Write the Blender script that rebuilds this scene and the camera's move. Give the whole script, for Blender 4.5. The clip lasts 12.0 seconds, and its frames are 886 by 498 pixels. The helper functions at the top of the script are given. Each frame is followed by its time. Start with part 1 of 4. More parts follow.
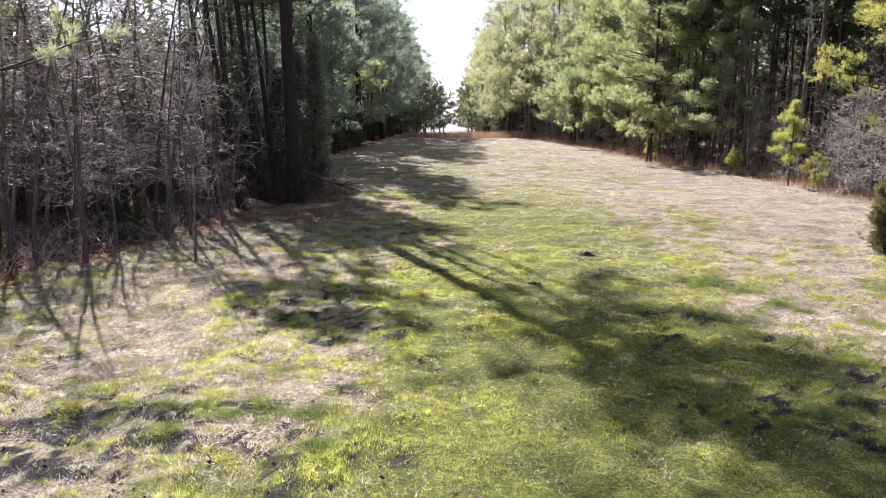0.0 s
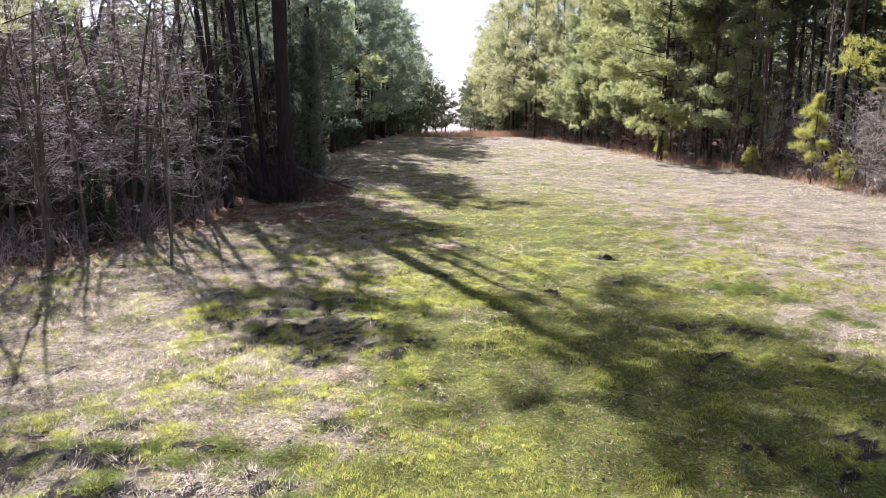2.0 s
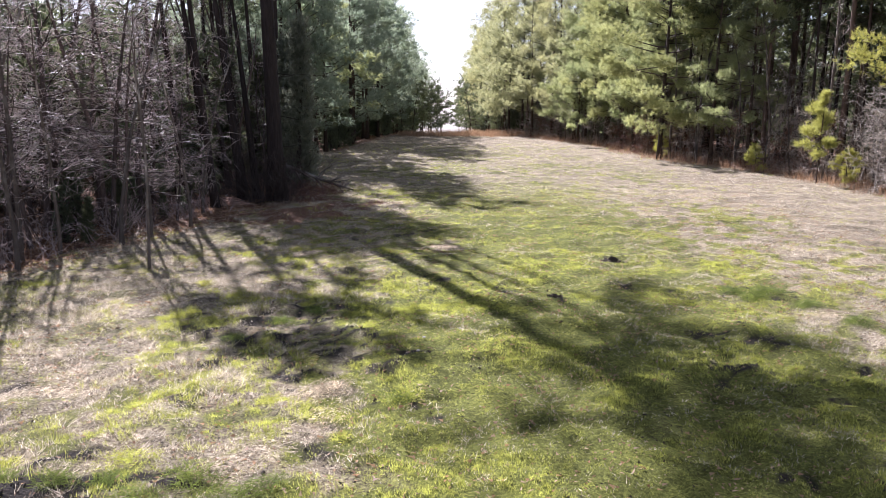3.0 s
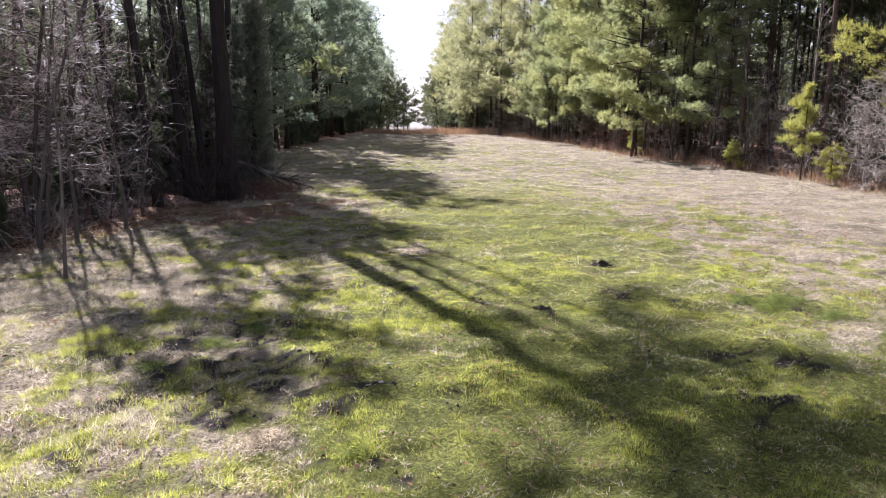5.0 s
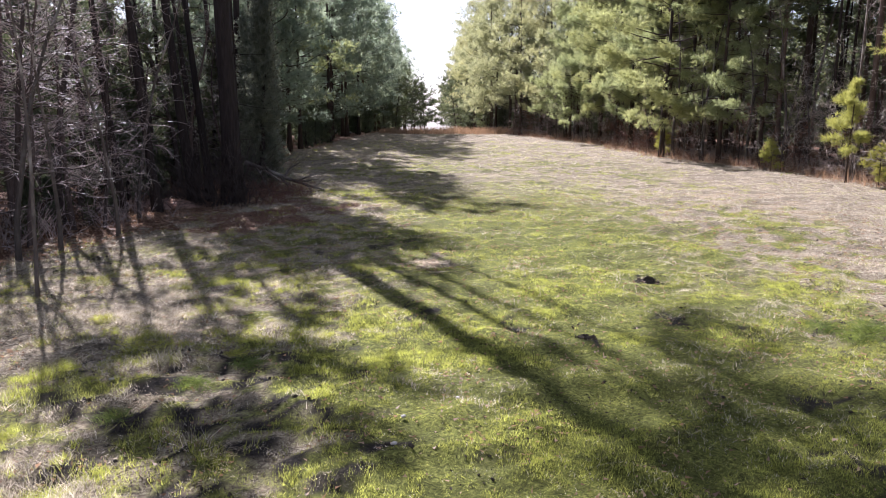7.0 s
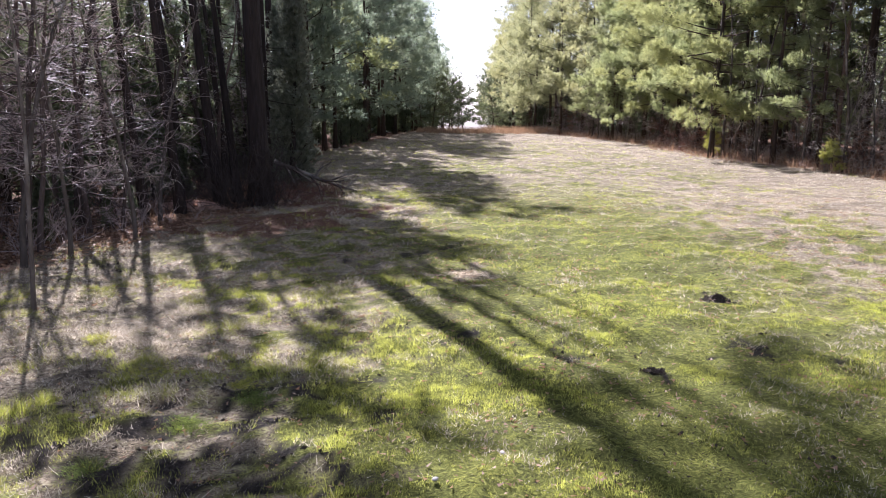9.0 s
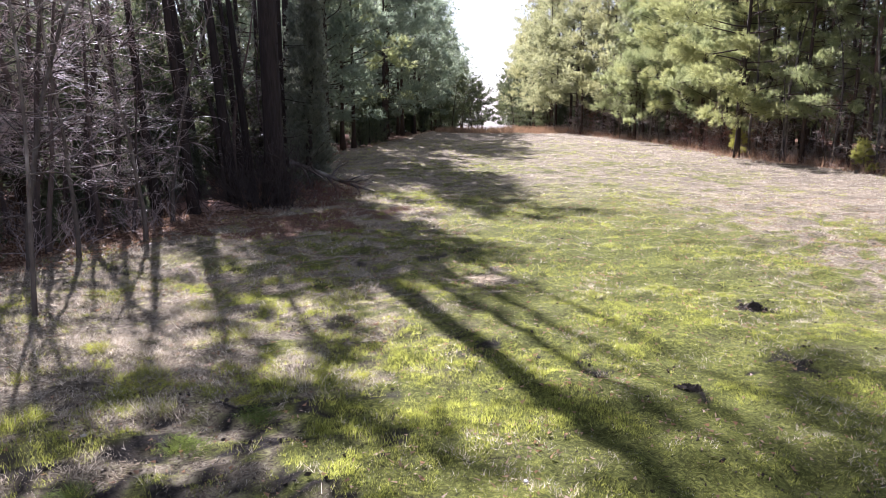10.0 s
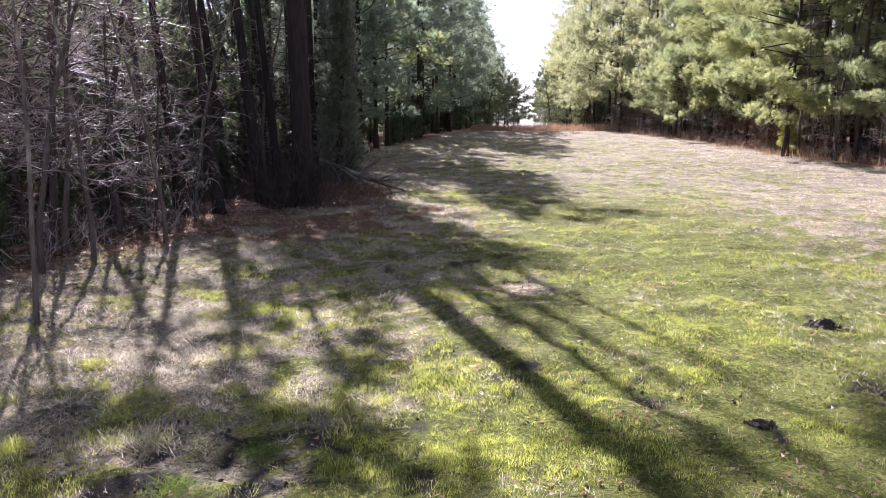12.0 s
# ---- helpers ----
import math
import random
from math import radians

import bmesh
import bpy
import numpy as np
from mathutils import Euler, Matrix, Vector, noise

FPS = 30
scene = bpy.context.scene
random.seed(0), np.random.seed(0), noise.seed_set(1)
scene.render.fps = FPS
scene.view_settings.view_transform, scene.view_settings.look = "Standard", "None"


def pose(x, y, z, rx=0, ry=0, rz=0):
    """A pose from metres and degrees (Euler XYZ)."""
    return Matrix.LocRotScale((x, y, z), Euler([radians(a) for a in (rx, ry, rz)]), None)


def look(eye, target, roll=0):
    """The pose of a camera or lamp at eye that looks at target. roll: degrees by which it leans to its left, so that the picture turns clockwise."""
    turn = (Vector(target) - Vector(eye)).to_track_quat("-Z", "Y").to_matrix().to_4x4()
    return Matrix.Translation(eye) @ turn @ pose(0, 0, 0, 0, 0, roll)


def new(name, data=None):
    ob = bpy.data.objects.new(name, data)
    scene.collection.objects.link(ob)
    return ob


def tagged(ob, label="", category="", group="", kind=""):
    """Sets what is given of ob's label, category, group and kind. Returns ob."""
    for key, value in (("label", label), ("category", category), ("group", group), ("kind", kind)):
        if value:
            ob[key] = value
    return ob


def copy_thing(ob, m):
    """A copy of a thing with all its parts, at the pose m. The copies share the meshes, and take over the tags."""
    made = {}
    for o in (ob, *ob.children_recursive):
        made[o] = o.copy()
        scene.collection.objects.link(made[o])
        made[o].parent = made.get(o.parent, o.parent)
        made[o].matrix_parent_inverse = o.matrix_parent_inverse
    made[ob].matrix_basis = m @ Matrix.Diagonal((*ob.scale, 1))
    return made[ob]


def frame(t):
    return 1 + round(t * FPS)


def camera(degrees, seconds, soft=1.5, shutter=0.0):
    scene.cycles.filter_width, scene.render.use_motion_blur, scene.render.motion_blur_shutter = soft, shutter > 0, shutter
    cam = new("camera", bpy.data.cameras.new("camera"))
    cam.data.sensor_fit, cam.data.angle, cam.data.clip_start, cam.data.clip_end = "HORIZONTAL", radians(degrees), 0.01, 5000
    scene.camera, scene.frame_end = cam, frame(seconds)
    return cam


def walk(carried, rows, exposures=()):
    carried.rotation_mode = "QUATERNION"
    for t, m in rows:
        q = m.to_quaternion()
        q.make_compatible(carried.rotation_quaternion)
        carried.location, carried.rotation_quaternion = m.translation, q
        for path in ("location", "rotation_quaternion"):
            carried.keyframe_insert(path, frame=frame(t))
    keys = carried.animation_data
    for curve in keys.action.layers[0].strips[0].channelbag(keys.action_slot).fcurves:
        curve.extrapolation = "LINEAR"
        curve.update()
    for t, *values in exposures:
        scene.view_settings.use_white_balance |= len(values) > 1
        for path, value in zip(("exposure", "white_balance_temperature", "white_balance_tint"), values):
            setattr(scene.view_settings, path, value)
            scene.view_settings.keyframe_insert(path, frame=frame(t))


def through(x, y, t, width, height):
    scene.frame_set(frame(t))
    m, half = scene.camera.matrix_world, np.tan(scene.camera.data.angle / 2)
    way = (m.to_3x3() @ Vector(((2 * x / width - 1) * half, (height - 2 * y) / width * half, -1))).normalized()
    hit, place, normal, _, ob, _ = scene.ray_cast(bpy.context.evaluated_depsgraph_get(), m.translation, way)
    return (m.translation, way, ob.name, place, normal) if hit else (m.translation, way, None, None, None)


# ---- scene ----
cam = camera(61.2, 12.0, soft=0.8)
PATH = [
    (0, (0.28, 0.179, 4.981), (0.326, 2.141, 4.591), 0.2),
    (0.5, (0.268, 0.665, 4.892), (0.314, 2.626, 4.503), 0.2),
    (1, (0.268, 1.251, 4.769), (0.312, 3.212, 4.381), 0.2),
    (1.5, (0.272, 1.874, 4.669), (0.314, 3.836, 4.282), 0.2),
    (2, (0.263, 2.515, 4.556), (0.305, 4.477, 4.17), 0.2),
    (2.5, (0.279, 3.138, 4.457), (0.321, 5.1, 4.072), 0.1),
    (3, (0.28, 3.778, 4.333), (0.334, 5.74, 3.949), 0.2),
    (5, (0.339, 6.322, 3.923), (0.48, 8.28, 3.54), 0.4),
    (5.5, (0.35, 6.912, 3.883), (0.489, 8.87, 3.499), 0.4),
    (6, (0.348, 7.467, 3.852), (0.478, 9.426, 3.469), 0.4),
    (6.5, (0.355, 8.026, 3.817), (0.471, 9.985, 3.434), 0.3),
    (7, (0.348, 8.539, 3.788), (0.445, 10.5, 3.405), 0.3),
    (9, (0.365, 10.324, 3.662), (0.365, 12.287, 3.278), 0.3),
    (9.5, (0.367, 10.702, 3.626), (0.342, 12.665, 3.242), 0.2),
    (10, (0.374, 11.041, 3.597), (0.323, 13.003, 3.213), 0.2),
    (10.5, (0.376, 11.359, 3.57), (0.302, 13.321, 3.186), 0.1),
    (11, (0.365, 11.672, 3.536), (0.271, 13.632, 3.151), 0.2),
    (11.5, (0.36, 11.956, 3.515), (0.245, 13.915, 3.128), 0.1),
    (12, (0.356, 12.243, 3.511), (0.213, 14.2, 3.122), 0.1),
]
walk(cam, [(t, look(eye, aim, roll)) for t, eye, aim, roll in PATH], exposures=[(0.0, 1.62, 5700, 25), (6.0, 1.50, 5720, 25), (12.0, 1.78, 5600, 28)])

# ---- light ----
SUN_AZ, SUN_EL = radians(24.6), radians(37.0)      # sun ahead and to the left of the clearing's axis
toward_sun = Vector((-math.sin(SUN_AZ) * math.cos(SUN_EL), math.cos(SUN_AZ) * math.cos(SUN_EL), math.sin(SUN_EL)))
sun = new("sun", bpy.data.lights.new("sun", "SUN"))
sun.data.energy, sun.data.angle, sun.data.color = 5.0, radians(0.55), (1.0, 0.96, 0.90)
sun.matrix_world = look(toward_sun * 90, (0, 0, 0))
world = bpy.data.worlds.new("sky")
scene.world = world
world.use_nodes = True
wn = world.node_tree.nodes
sky = wn.new("ShaderNodeTexSky")
sky.sky_type, sky.sun_disc, sky.sun_elevation, sky.sun_rotation = "NISHITA", False, SUN_EL, -SUN_AZ
sky.air_density, sky.dust_density, sky.ozone_density = 1.0, 0.7, 1.5
wn["Background"].inputs["Strength"].default_value = 0.05
pale = wn.new("ShaderNodeHueSaturation")      # thin high haze
pale.inputs["Saturation"].default_value = 0.45
world.node_tree.links.new(sky.outputs[0], pale.inputs["Color"])
world.node_tree.links.new(pale.outputs[0], wn["Background"].inputs["Color"])

# ---- numbers ----
rng = np.random.default_rng(11)


def hashed(ix, iy, seed):
    n = (ix.astype(np.int64) * 374761393 + iy.astype(np.int64) * 668265263 + seed * 974634777) & 0x7FFFFFFF
    n = ((n ^ (n >> 13)) * 1274126177) & 0x7FFFFFFF
    n = n ^ (n >> 16)
    return (n & 0xFFFF) / 65535.0


def value_noise(x, y, seed=0):
    ix, iy = np.floor(x), np.floor(y)
    fx, fy = x - ix, y - iy
    fx, fy = fx * fx * (3 - 2 * fx), fy * fy * (3 - 2 * fy)
    a, b = hashed(ix, iy, seed), hashed(ix + 1, iy, seed)
    c, d = hashed(ix, iy + 1, seed), hashed(ix + 1, iy + 1, seed)
    return (a * (1 - fx) + b * fx) * (1 - fy) + (c * (1 - fx) + d * fx) * fy


def fractal(x, y, size, seed=0, octaves=4):
    x, y = np.asarray(x, float) / size, np.asarray(y, float) / size
    total, weight, gain = 0.0, 0.0, 1.0
    for k in range(octaves):
        turn = 0.6 + 0.9 * k
        u, v = x * math.cos(turn) - y * math.sin(turn), x * math.sin(turn) + y * math.cos(turn)
        total = total + gain * value_noise(u * 2.03**k + 17.3 * k, v * 2.03**k - 9.1 * k, seed + k)
        weight += gain
        gain *= 0.5
    return total / weight


def ramp(v, lo, hi):
    u = np.clip((v - lo) / (hi - lo), 0, 1)
    return u * u * (3 - 2 * u)


# The clearing's two edges, as x along y
LEFT_Y = [-40, 0, 15, 22, 26, 31, 36, 43, 67, 82, 94, 106, 125, 190, 400]
LEFT_X = [-19, -16, -13, -10.6, -9.6, -7.8, -6.2, -6.6, -8.2, -6.4, -5.0, -3.8, -2.6, 0.5, 12]
RIGHT_Y = [-40, 0, 30, 46, 56, 60, 80, 94, 106, 125, 190, 400]
RIGHT_X = [25, 25, 24, 23, 21.2, 19.4, 18.4, 15.4, 12.2, 10.4, 11.5, 24]


def left_edge(y):
    return np.interp(y, LEFT_Y, LEFT_X)


def right_edge(y):
    return np.interp(y, RIGHT_Y, RIGHT_X)


def wood(x, y):
    """How far into the wood a place lies, in metres; negative in the clearing."""
    return np.maximum(left_edge(y) - x, x - right_edge(y))


# rooted-up places, a few also standing in for shade on the grass: x, y, radius
SPOTS = [(-4.6, 11.6, 0.8), (-3.8, 11.3, 0.9), (-3.0, 11.9, 0.6), (-1.7, 10.2, 0.7), (-5.1, 10.7, 0.7), (-5.2, 9.8, 0.8), (-6.0, 11.2, 0.7), (-4.2, 10.4, 0.7), (-2.2, 11.0, 0.5), (-1.2, 17.2, 0.6), (-2.7, 18.2, 0.7), (0.0, 16.2, 0.45),
         (-0.1, 14.1, 0.4), (5.5, 24.0, 0.4), (5.1, 21.3, 0.5), (8.1, 20.2, 0.5), (8.1, 15.3, 0.45), (6.6, 14.4, 0.35), (5.2, 12.9, 0.3), (8.3, 12.7, 0.5), (5.3, 16.2, 0.4),
         (1.8, 21.1, 0.5), (3.3, 20.2, 0.3), (-1.8, 15.5, 0.6), (1.7, 21.3, 0.35), (0.7, 21.9, 0.4), (5.7, 20.6, 0.3),
         (-2.9, 16.9, 0.9), (-2.5, 17.7, 0.8), (-2.2, 19.4, 0.7), (-1.2, 16.2, 0.5), (-3.4, 17.4, 0.6), (-1.9, 18.6, 0.6), (6.1, 17.7, 0.5), (6.5, 17.2, 0.5), (5.4, 15.5, 0.5), (6.2, 11.6, 0.6), (6.9, 10.8, 0.6), (7.3, 12.0, 0.6), (5.0, 11.2, 0.5), (-3.3, 18.9, 0.8), (-1.6, 19.6, 0.6)]


PALE = [(-1.8, 12.6, 1.0), (-6.1, 14.1, 0.9), (-1.3, 14.6, 0.8), (9.3, 16.6, 1.0), (0.9, 26.2, 0.8), (-2.4, 10.6, 0.9), (-1.4, 16.2, 0.7), (-5.0, 23.6, 0.8), (8.6, 18.4, 0.7), (-7.2, 11.6, 0.9), (-1.6, 16.0, 0.6), (-1.3, 15.4, 0.7), (-4.9, 21.5, 0.9), (-6.4, 19.0, 0.9), (-7.4, 22.0, 0.9), (-4.2, 26.0, 0.9), (-4.4, 9.6, 0.8), (-6.2, 16.4, 0.8)]


def thatch(x, y):
    """Mats of bleached straw."""
    x, y = np.asarray(x, float), np.asarray(y, float)
    ragged = fractal(x, y, 0.4, 37, 3)
    here = 0.5 * ramp(fractal(x, y, 0.8, 39, 4), 0.60, 0.72) * ramp(x, 1.5, -3.0)
    for sx, sy, r in PALE:
        here = np.maximum(here, 0.8 * ramp(1.0 - np.hypot(x - sx, y - sy) / (r * 1.3) + (ragged - 0.5) * 3.4, 0.3, 1.1))
    return here * ramp(wood(x, y), 0.5, -1.0)


def soil(x, y):
    """Bare rooted-up earth, in places also standing in for shade."""
    x, y = np.asarray(x, float), np.asarray(y, float)
    n = fractal(x, y, 0.9, 31, 4)
    here = 0.65 * ramp(n, 0.63, 0.74) * ramp(y, 55, 25) * (1 - 0.45 * ramp(x, -0.5, 2.0))
    ragged = fractal(x, y, 0.24, 35, 3)
    for sx, sy, r in SPOTS:
        d = np.hypot(x - sx, (y - sy) * 1.3) / (r * 1.45)
        here = np.maximum(here, (0.74 + 0.26 * ramp(y, 14.0, 12.8)) * ramp(1.0 - d + (ragged - 0.5) * 4.6, 0.3, 1.1))
    return here * ramp(wood(x, y), 0.0, -2.0)


def duff_shade(x, y):
    """Needle litter by the corner pines, which also darkens the ground for their shade."""
    x, y = np.asarray(x, float), np.asarray(y, float)
    far = np.minimum(np.hypot((x + 4.6) / 3.6, (y - 34.0) / 4.8), np.hypot((x + 8.0) / 3.4, (y - 33.0) / 3.0))
    return 0.85 * ramp(1.0 - far + (fractal(x, y, 1.1, 73, 3) - 0.5) * 1.6, 0.05, 0.6)


def lay(x, y):
    """The ground's height."""
    x, y = np.asarray(x, float), np.asarray(y, float)
    fall = np.where(y > 104, -0.042 * (np.sqrt((y - 104) ** 2 + 60) - 7.75), 0.0)
    near = np.exp(-((np.maximum(np.abs(x) - 25, 0) / 30) ** 2)) * (np.abs(y - 40) < 110)
    bumps = (fractal(x, y, 2.4, 3, 2) - 0.5) * 0.14 + (fractal(x, y, 0.5, 9, 3) - 0.5) * 0.2
    rooted = soil(x, y) * (fractal(x, y, 0.34, 21, 2) - 0.5) * 0.25
    return fall + (bumps + rooted) * near


def green(x, y):
    """Share of living grass, against straw."""
    n = fractal(x, y, 4.0, 41, 4)
    n2 = fractal(x, y, 0.42, 45, 3)
    middle = 3.0 + 0.06 * (y - 15)
    half = np.where(x > middle, np.interp(y, [5, 15, 22, 33, 60], [7.5, 5.8, 4.6, 4.6, 5]), np.interp(y, [5, 12, 20, 30, 60], [6.5, 4.6, 4.2, 4.4, 4.5]))
    lane = ramp(np.abs(x - middle) / half + (n - 0.5) * 1.6 + (n2 - 0.5) * 1.9, 1.6, 0.4)
    lane = lane * np.interp(y, [0, 30, 48, 110], [0.92, 0.78, 0.36, 0.22])
    rest = 0.68 * ramp(n2 + (n - 0.5) * 0.8, 0.44, 0.65) * ramp(x, 23, 11) * np.interp(y, [5, 22, 32, 50, 90], [1, 1, 1, 0.9, 0.65]) * (1 - 0.25 * ramp(x, -2.5, -6.5) * ramp(y, 11, 16))
    return np.clip(np.maximum(lane, rest), 0, 1) * ramp(wood(x, y), 1.0, -1.5) * (1 - 0.85 * thatch(x, y))


# ---- mesh building ----
class Geo:
    def __init__(self):
        self.v, self.f, self.n = [], [], 0

    def add(self, verts, tris):
        verts = np.asarray(verts, np.float32).reshape(-1, 3)
        self.f.append(np.asarray(tris, np.int32).reshape(-1, 3) + self.n)
        self.v.append(verts)
        self.n += len(verts)

    def tube(self, pts, radii, sides=5, closed=True):
        pts = np.asarray(pts, float)
        m = len(pts)
        d = np.gradient(pts, axis=0)
        d /= np.linalg.norm(d, axis=1, keepdims=True) + 1e-9
        ref = np.where(np.abs(d[:, 2:3]) > 0.9, [[1.0, 0, 0]], [[0, 0, 1.0]])
        a = np.cross(d, ref)
        a /= np.linalg.norm(a, axis=1, keepdims=True) + 1e-9
        b = np.cross(d, a)
        ang = np.linspace(0, 2 * np.pi, sides, endpoint=False)
        ring = pts[:, None] + np.asarray(radii, float)[:, None, None] * (np.cos(ang)[None, :, None] * a[:, None] + np.sin(ang)[None, :, None] * b[:, None])
        i = np.arange(m - 1)[:, None] * sides
        j = np.arange(sides)[None]
        k = (j + 1) % sides
        tris = np.concatenate([np.stack([i + j, i + k, i + sides + k], -1).reshape(-1, 3), np.stack([i + j, i + sides + k, i + sides + j], -1).reshape(-1, 3)])
        if closed:
            end = (m - 1) * sides
            tris = np.concatenate([tris, [[end, end + s, end + s + 1] for s in range(1, sides - 1)], [[0, s + 1, s] for s in range(1, sides - 1)]])
        self.add(ring, tris)

    def mesh(self, name, material, smooth=True, **fields):
        v = np.concatenate(self.v)
        f = np.concatenate(self.f)
        me = bpy.data.meshes.new(name)
        me.vertices.add(len(v))
        me.vertices.foreach_set("co", v.ravel())
        me.loops.add(f.size)
        me.loops.foreach_set("vertex_index", f.ravel())
        me.polygons.add(len(f))
        me.polygons.foreach_set("loop_start", np.arange(0, f.size, 3, dtype=np.int32))
        me.polygons.foreach_set("use_smooth", np.full(len(f), smooth))
        for key, values in fields.items():
            me.attributes.new(key, "FLOAT", "POINT").data.foreach_set("value", np.asarray(values, np.float32))
        me.update(calc_edges=True)
        me.materials.append(material)
        return me


def part(name, geo, material, parent=None, label="", smooth=True, **fields):
    ob = new(name, geo.mesh(name, material, smooth, **fields))
    ob.parent = parent
    if label:
        tagged(ob, label)
    return ob


def blades(geo, where, axis, length, width, flat=0.0):
    """One thin leaf a place: a triangle from the place along its axis."""
    where, axis = np.asarray(where, float), np.asarray(axis, float)
    n = len(where)
    axis = axis / (np.linalg.norm(axis, axis=1, keepdims=True) + 1e-9)
    side = np.cross(axis, rng.normal(size=(n, 3)) * [1, 1, 1 - flat])
    side /= np.linalg.norm(side, axis=1, keepdims=True) + 1e-9
    width, length = np.broadcast_to(width, n)[:, None], np.broadcast_to(length, n)[:, None]
    v = np.stack([where - side * width / 2, where + side * width / 2, where + axis * length], 1)
    geo.add(v, np.arange(3 * n).reshape(-1, 3))


def tufts(geo, where, axis, count, length, width, spread=0.9):
    """Bunches of needles."""
    where, axis = np.repeat(where, count, 0), np.repeat(axis, count, 0)
    n = len(where)
    way = axis / (np.linalg.norm(axis, axis=1, keepdims=True) + 1e-9) + rng.normal(size=(n, 3)) * spread
    blades(geo, where + rng.normal(size=(n, 3)) * length * 0.12, way, length * rng.uniform(0.65, 1.15, n), width)


# ---- materials ----
def material(name):
    m = bpy.data.materials.new(name)
    m.use_nodes = True
    nodes, links = m.node_tree.nodes, m.node_tree.links
    nodes.remove(nodes["Principled BSDF"])
    return m, nodes, links, nodes["Material Output"]


def node(nodes, kind, **values):
    made = nodes.new(kind)
    for key, value in values.items():
        made.inputs[key.replace("_", " ")].default_value = value
    return made


def mixed(nodes, links, fac, a, b, how="MIX"):
    m = nodes.new("ShaderNodeMix")
    m.data_type, m.blend_type = "RGBA", how
    for socket, value in ((m.inputs[0], fac), (m.inputs[6], a), (m.inputs[7], b)):
        if isinstance(value, bpy.types.NodeSocket):
            links.new(value, socket)
        else:
            socket.default_value = value if isinstance(value, float) else (*value, 1)
    return m.outputs[2]


def stops(nodes, links, fac, *pairs):
    r = nodes.new("ShaderNodeValToRGB")
    while len(r.color_ramp.elements) < len(pairs):
        r.color_ramp.elements.new(0.5)
    for e, (at, colour) in zip(r.color_ramp.elements, pairs):
        e.position, e.color = at, (*colour, 1)
    links.new(fac, r.inputs[0])
    return r.outputs[0]


def leaf_material(name, dark, light, through=0.5, tint=(1.0, 0.95, 0.66), rough=0.55, gloss=0.25, patch=1.2, mottle=0.0, even=1.0):
    m, nodes, links, out = material(name)
    geo, info = nodes.new("ShaderNodeNewGeometry"), nodes.new("ShaderNodeObjectInfo")
    coord = nodes.new("ShaderNodeTexCoord")
    noise_ = node(nodes, "ShaderNodeTexNoise", Scale=patch, Detail=3.0)
    links.new(coord.outputs["Object"], noise_.inputs["Vector"])
    c = mixed(nodes, links, geo.outputs["Random Per Island"], dark, light)
    calm = stops(nodes, links, noise_.outputs["Fac"], (0.0, (0, 0, 0)), (1.0, (even, even, even)))
    c = mixed(nodes, links, calm, c, tuple(0.5 * (a + b) for a, b in zip(dark, light)))
    if mottle:
        spots = node(nodes, "ShaderNodeTexNoise", Scale=7.0, Detail=4.0, Roughness=0.6)
        links.new(coord.outputs["Object"], spots.inputs["Vector"])
        lo, hi = 1 - mottle, 1 + 0.7 * mottle
        c = mixed(nodes, links, 1.0, c, stops(nodes, links, spots.outputs["Fac"], (0.36, (lo, lo, lo)), (0.62, (hi, hi, hi))), "MULTIPLY")
    shift = stops(nodes, links, info.outputs["Random"], (0.0, (0.84, 0.88, 0.90)), (0.5, (1, 1, 1)), (1.0, (1.07, 1.03, 0.94)))
    c = mixed(nodes, links, 1.0, c, shift, "MULTIPLY")
    front = node(nodes, "ShaderNodeBsdfPrincipled", Roughness=rough)
    front.inputs["Specular IOR Level"].default_value = gloss
    links.new(c, front.inputs["Base Color"])
    back = nodes.new("ShaderNodeBsdfTranslucent")
    links.new(mixed(nodes, links, 1.0, c, tuple(1.6 * t for t in tint), "MULTIPLY"), back.inputs["Color"])
    mix = nodes.new("ShaderNodeMixShader")
    mix.inputs[0].default_value = through
    links.new(front.outputs[0], mix.inputs[1])
    links.new(back.outputs[0], mix.inputs[2])
    links.new(mix.outputs[0], out.inputs["Surface"])
    return m


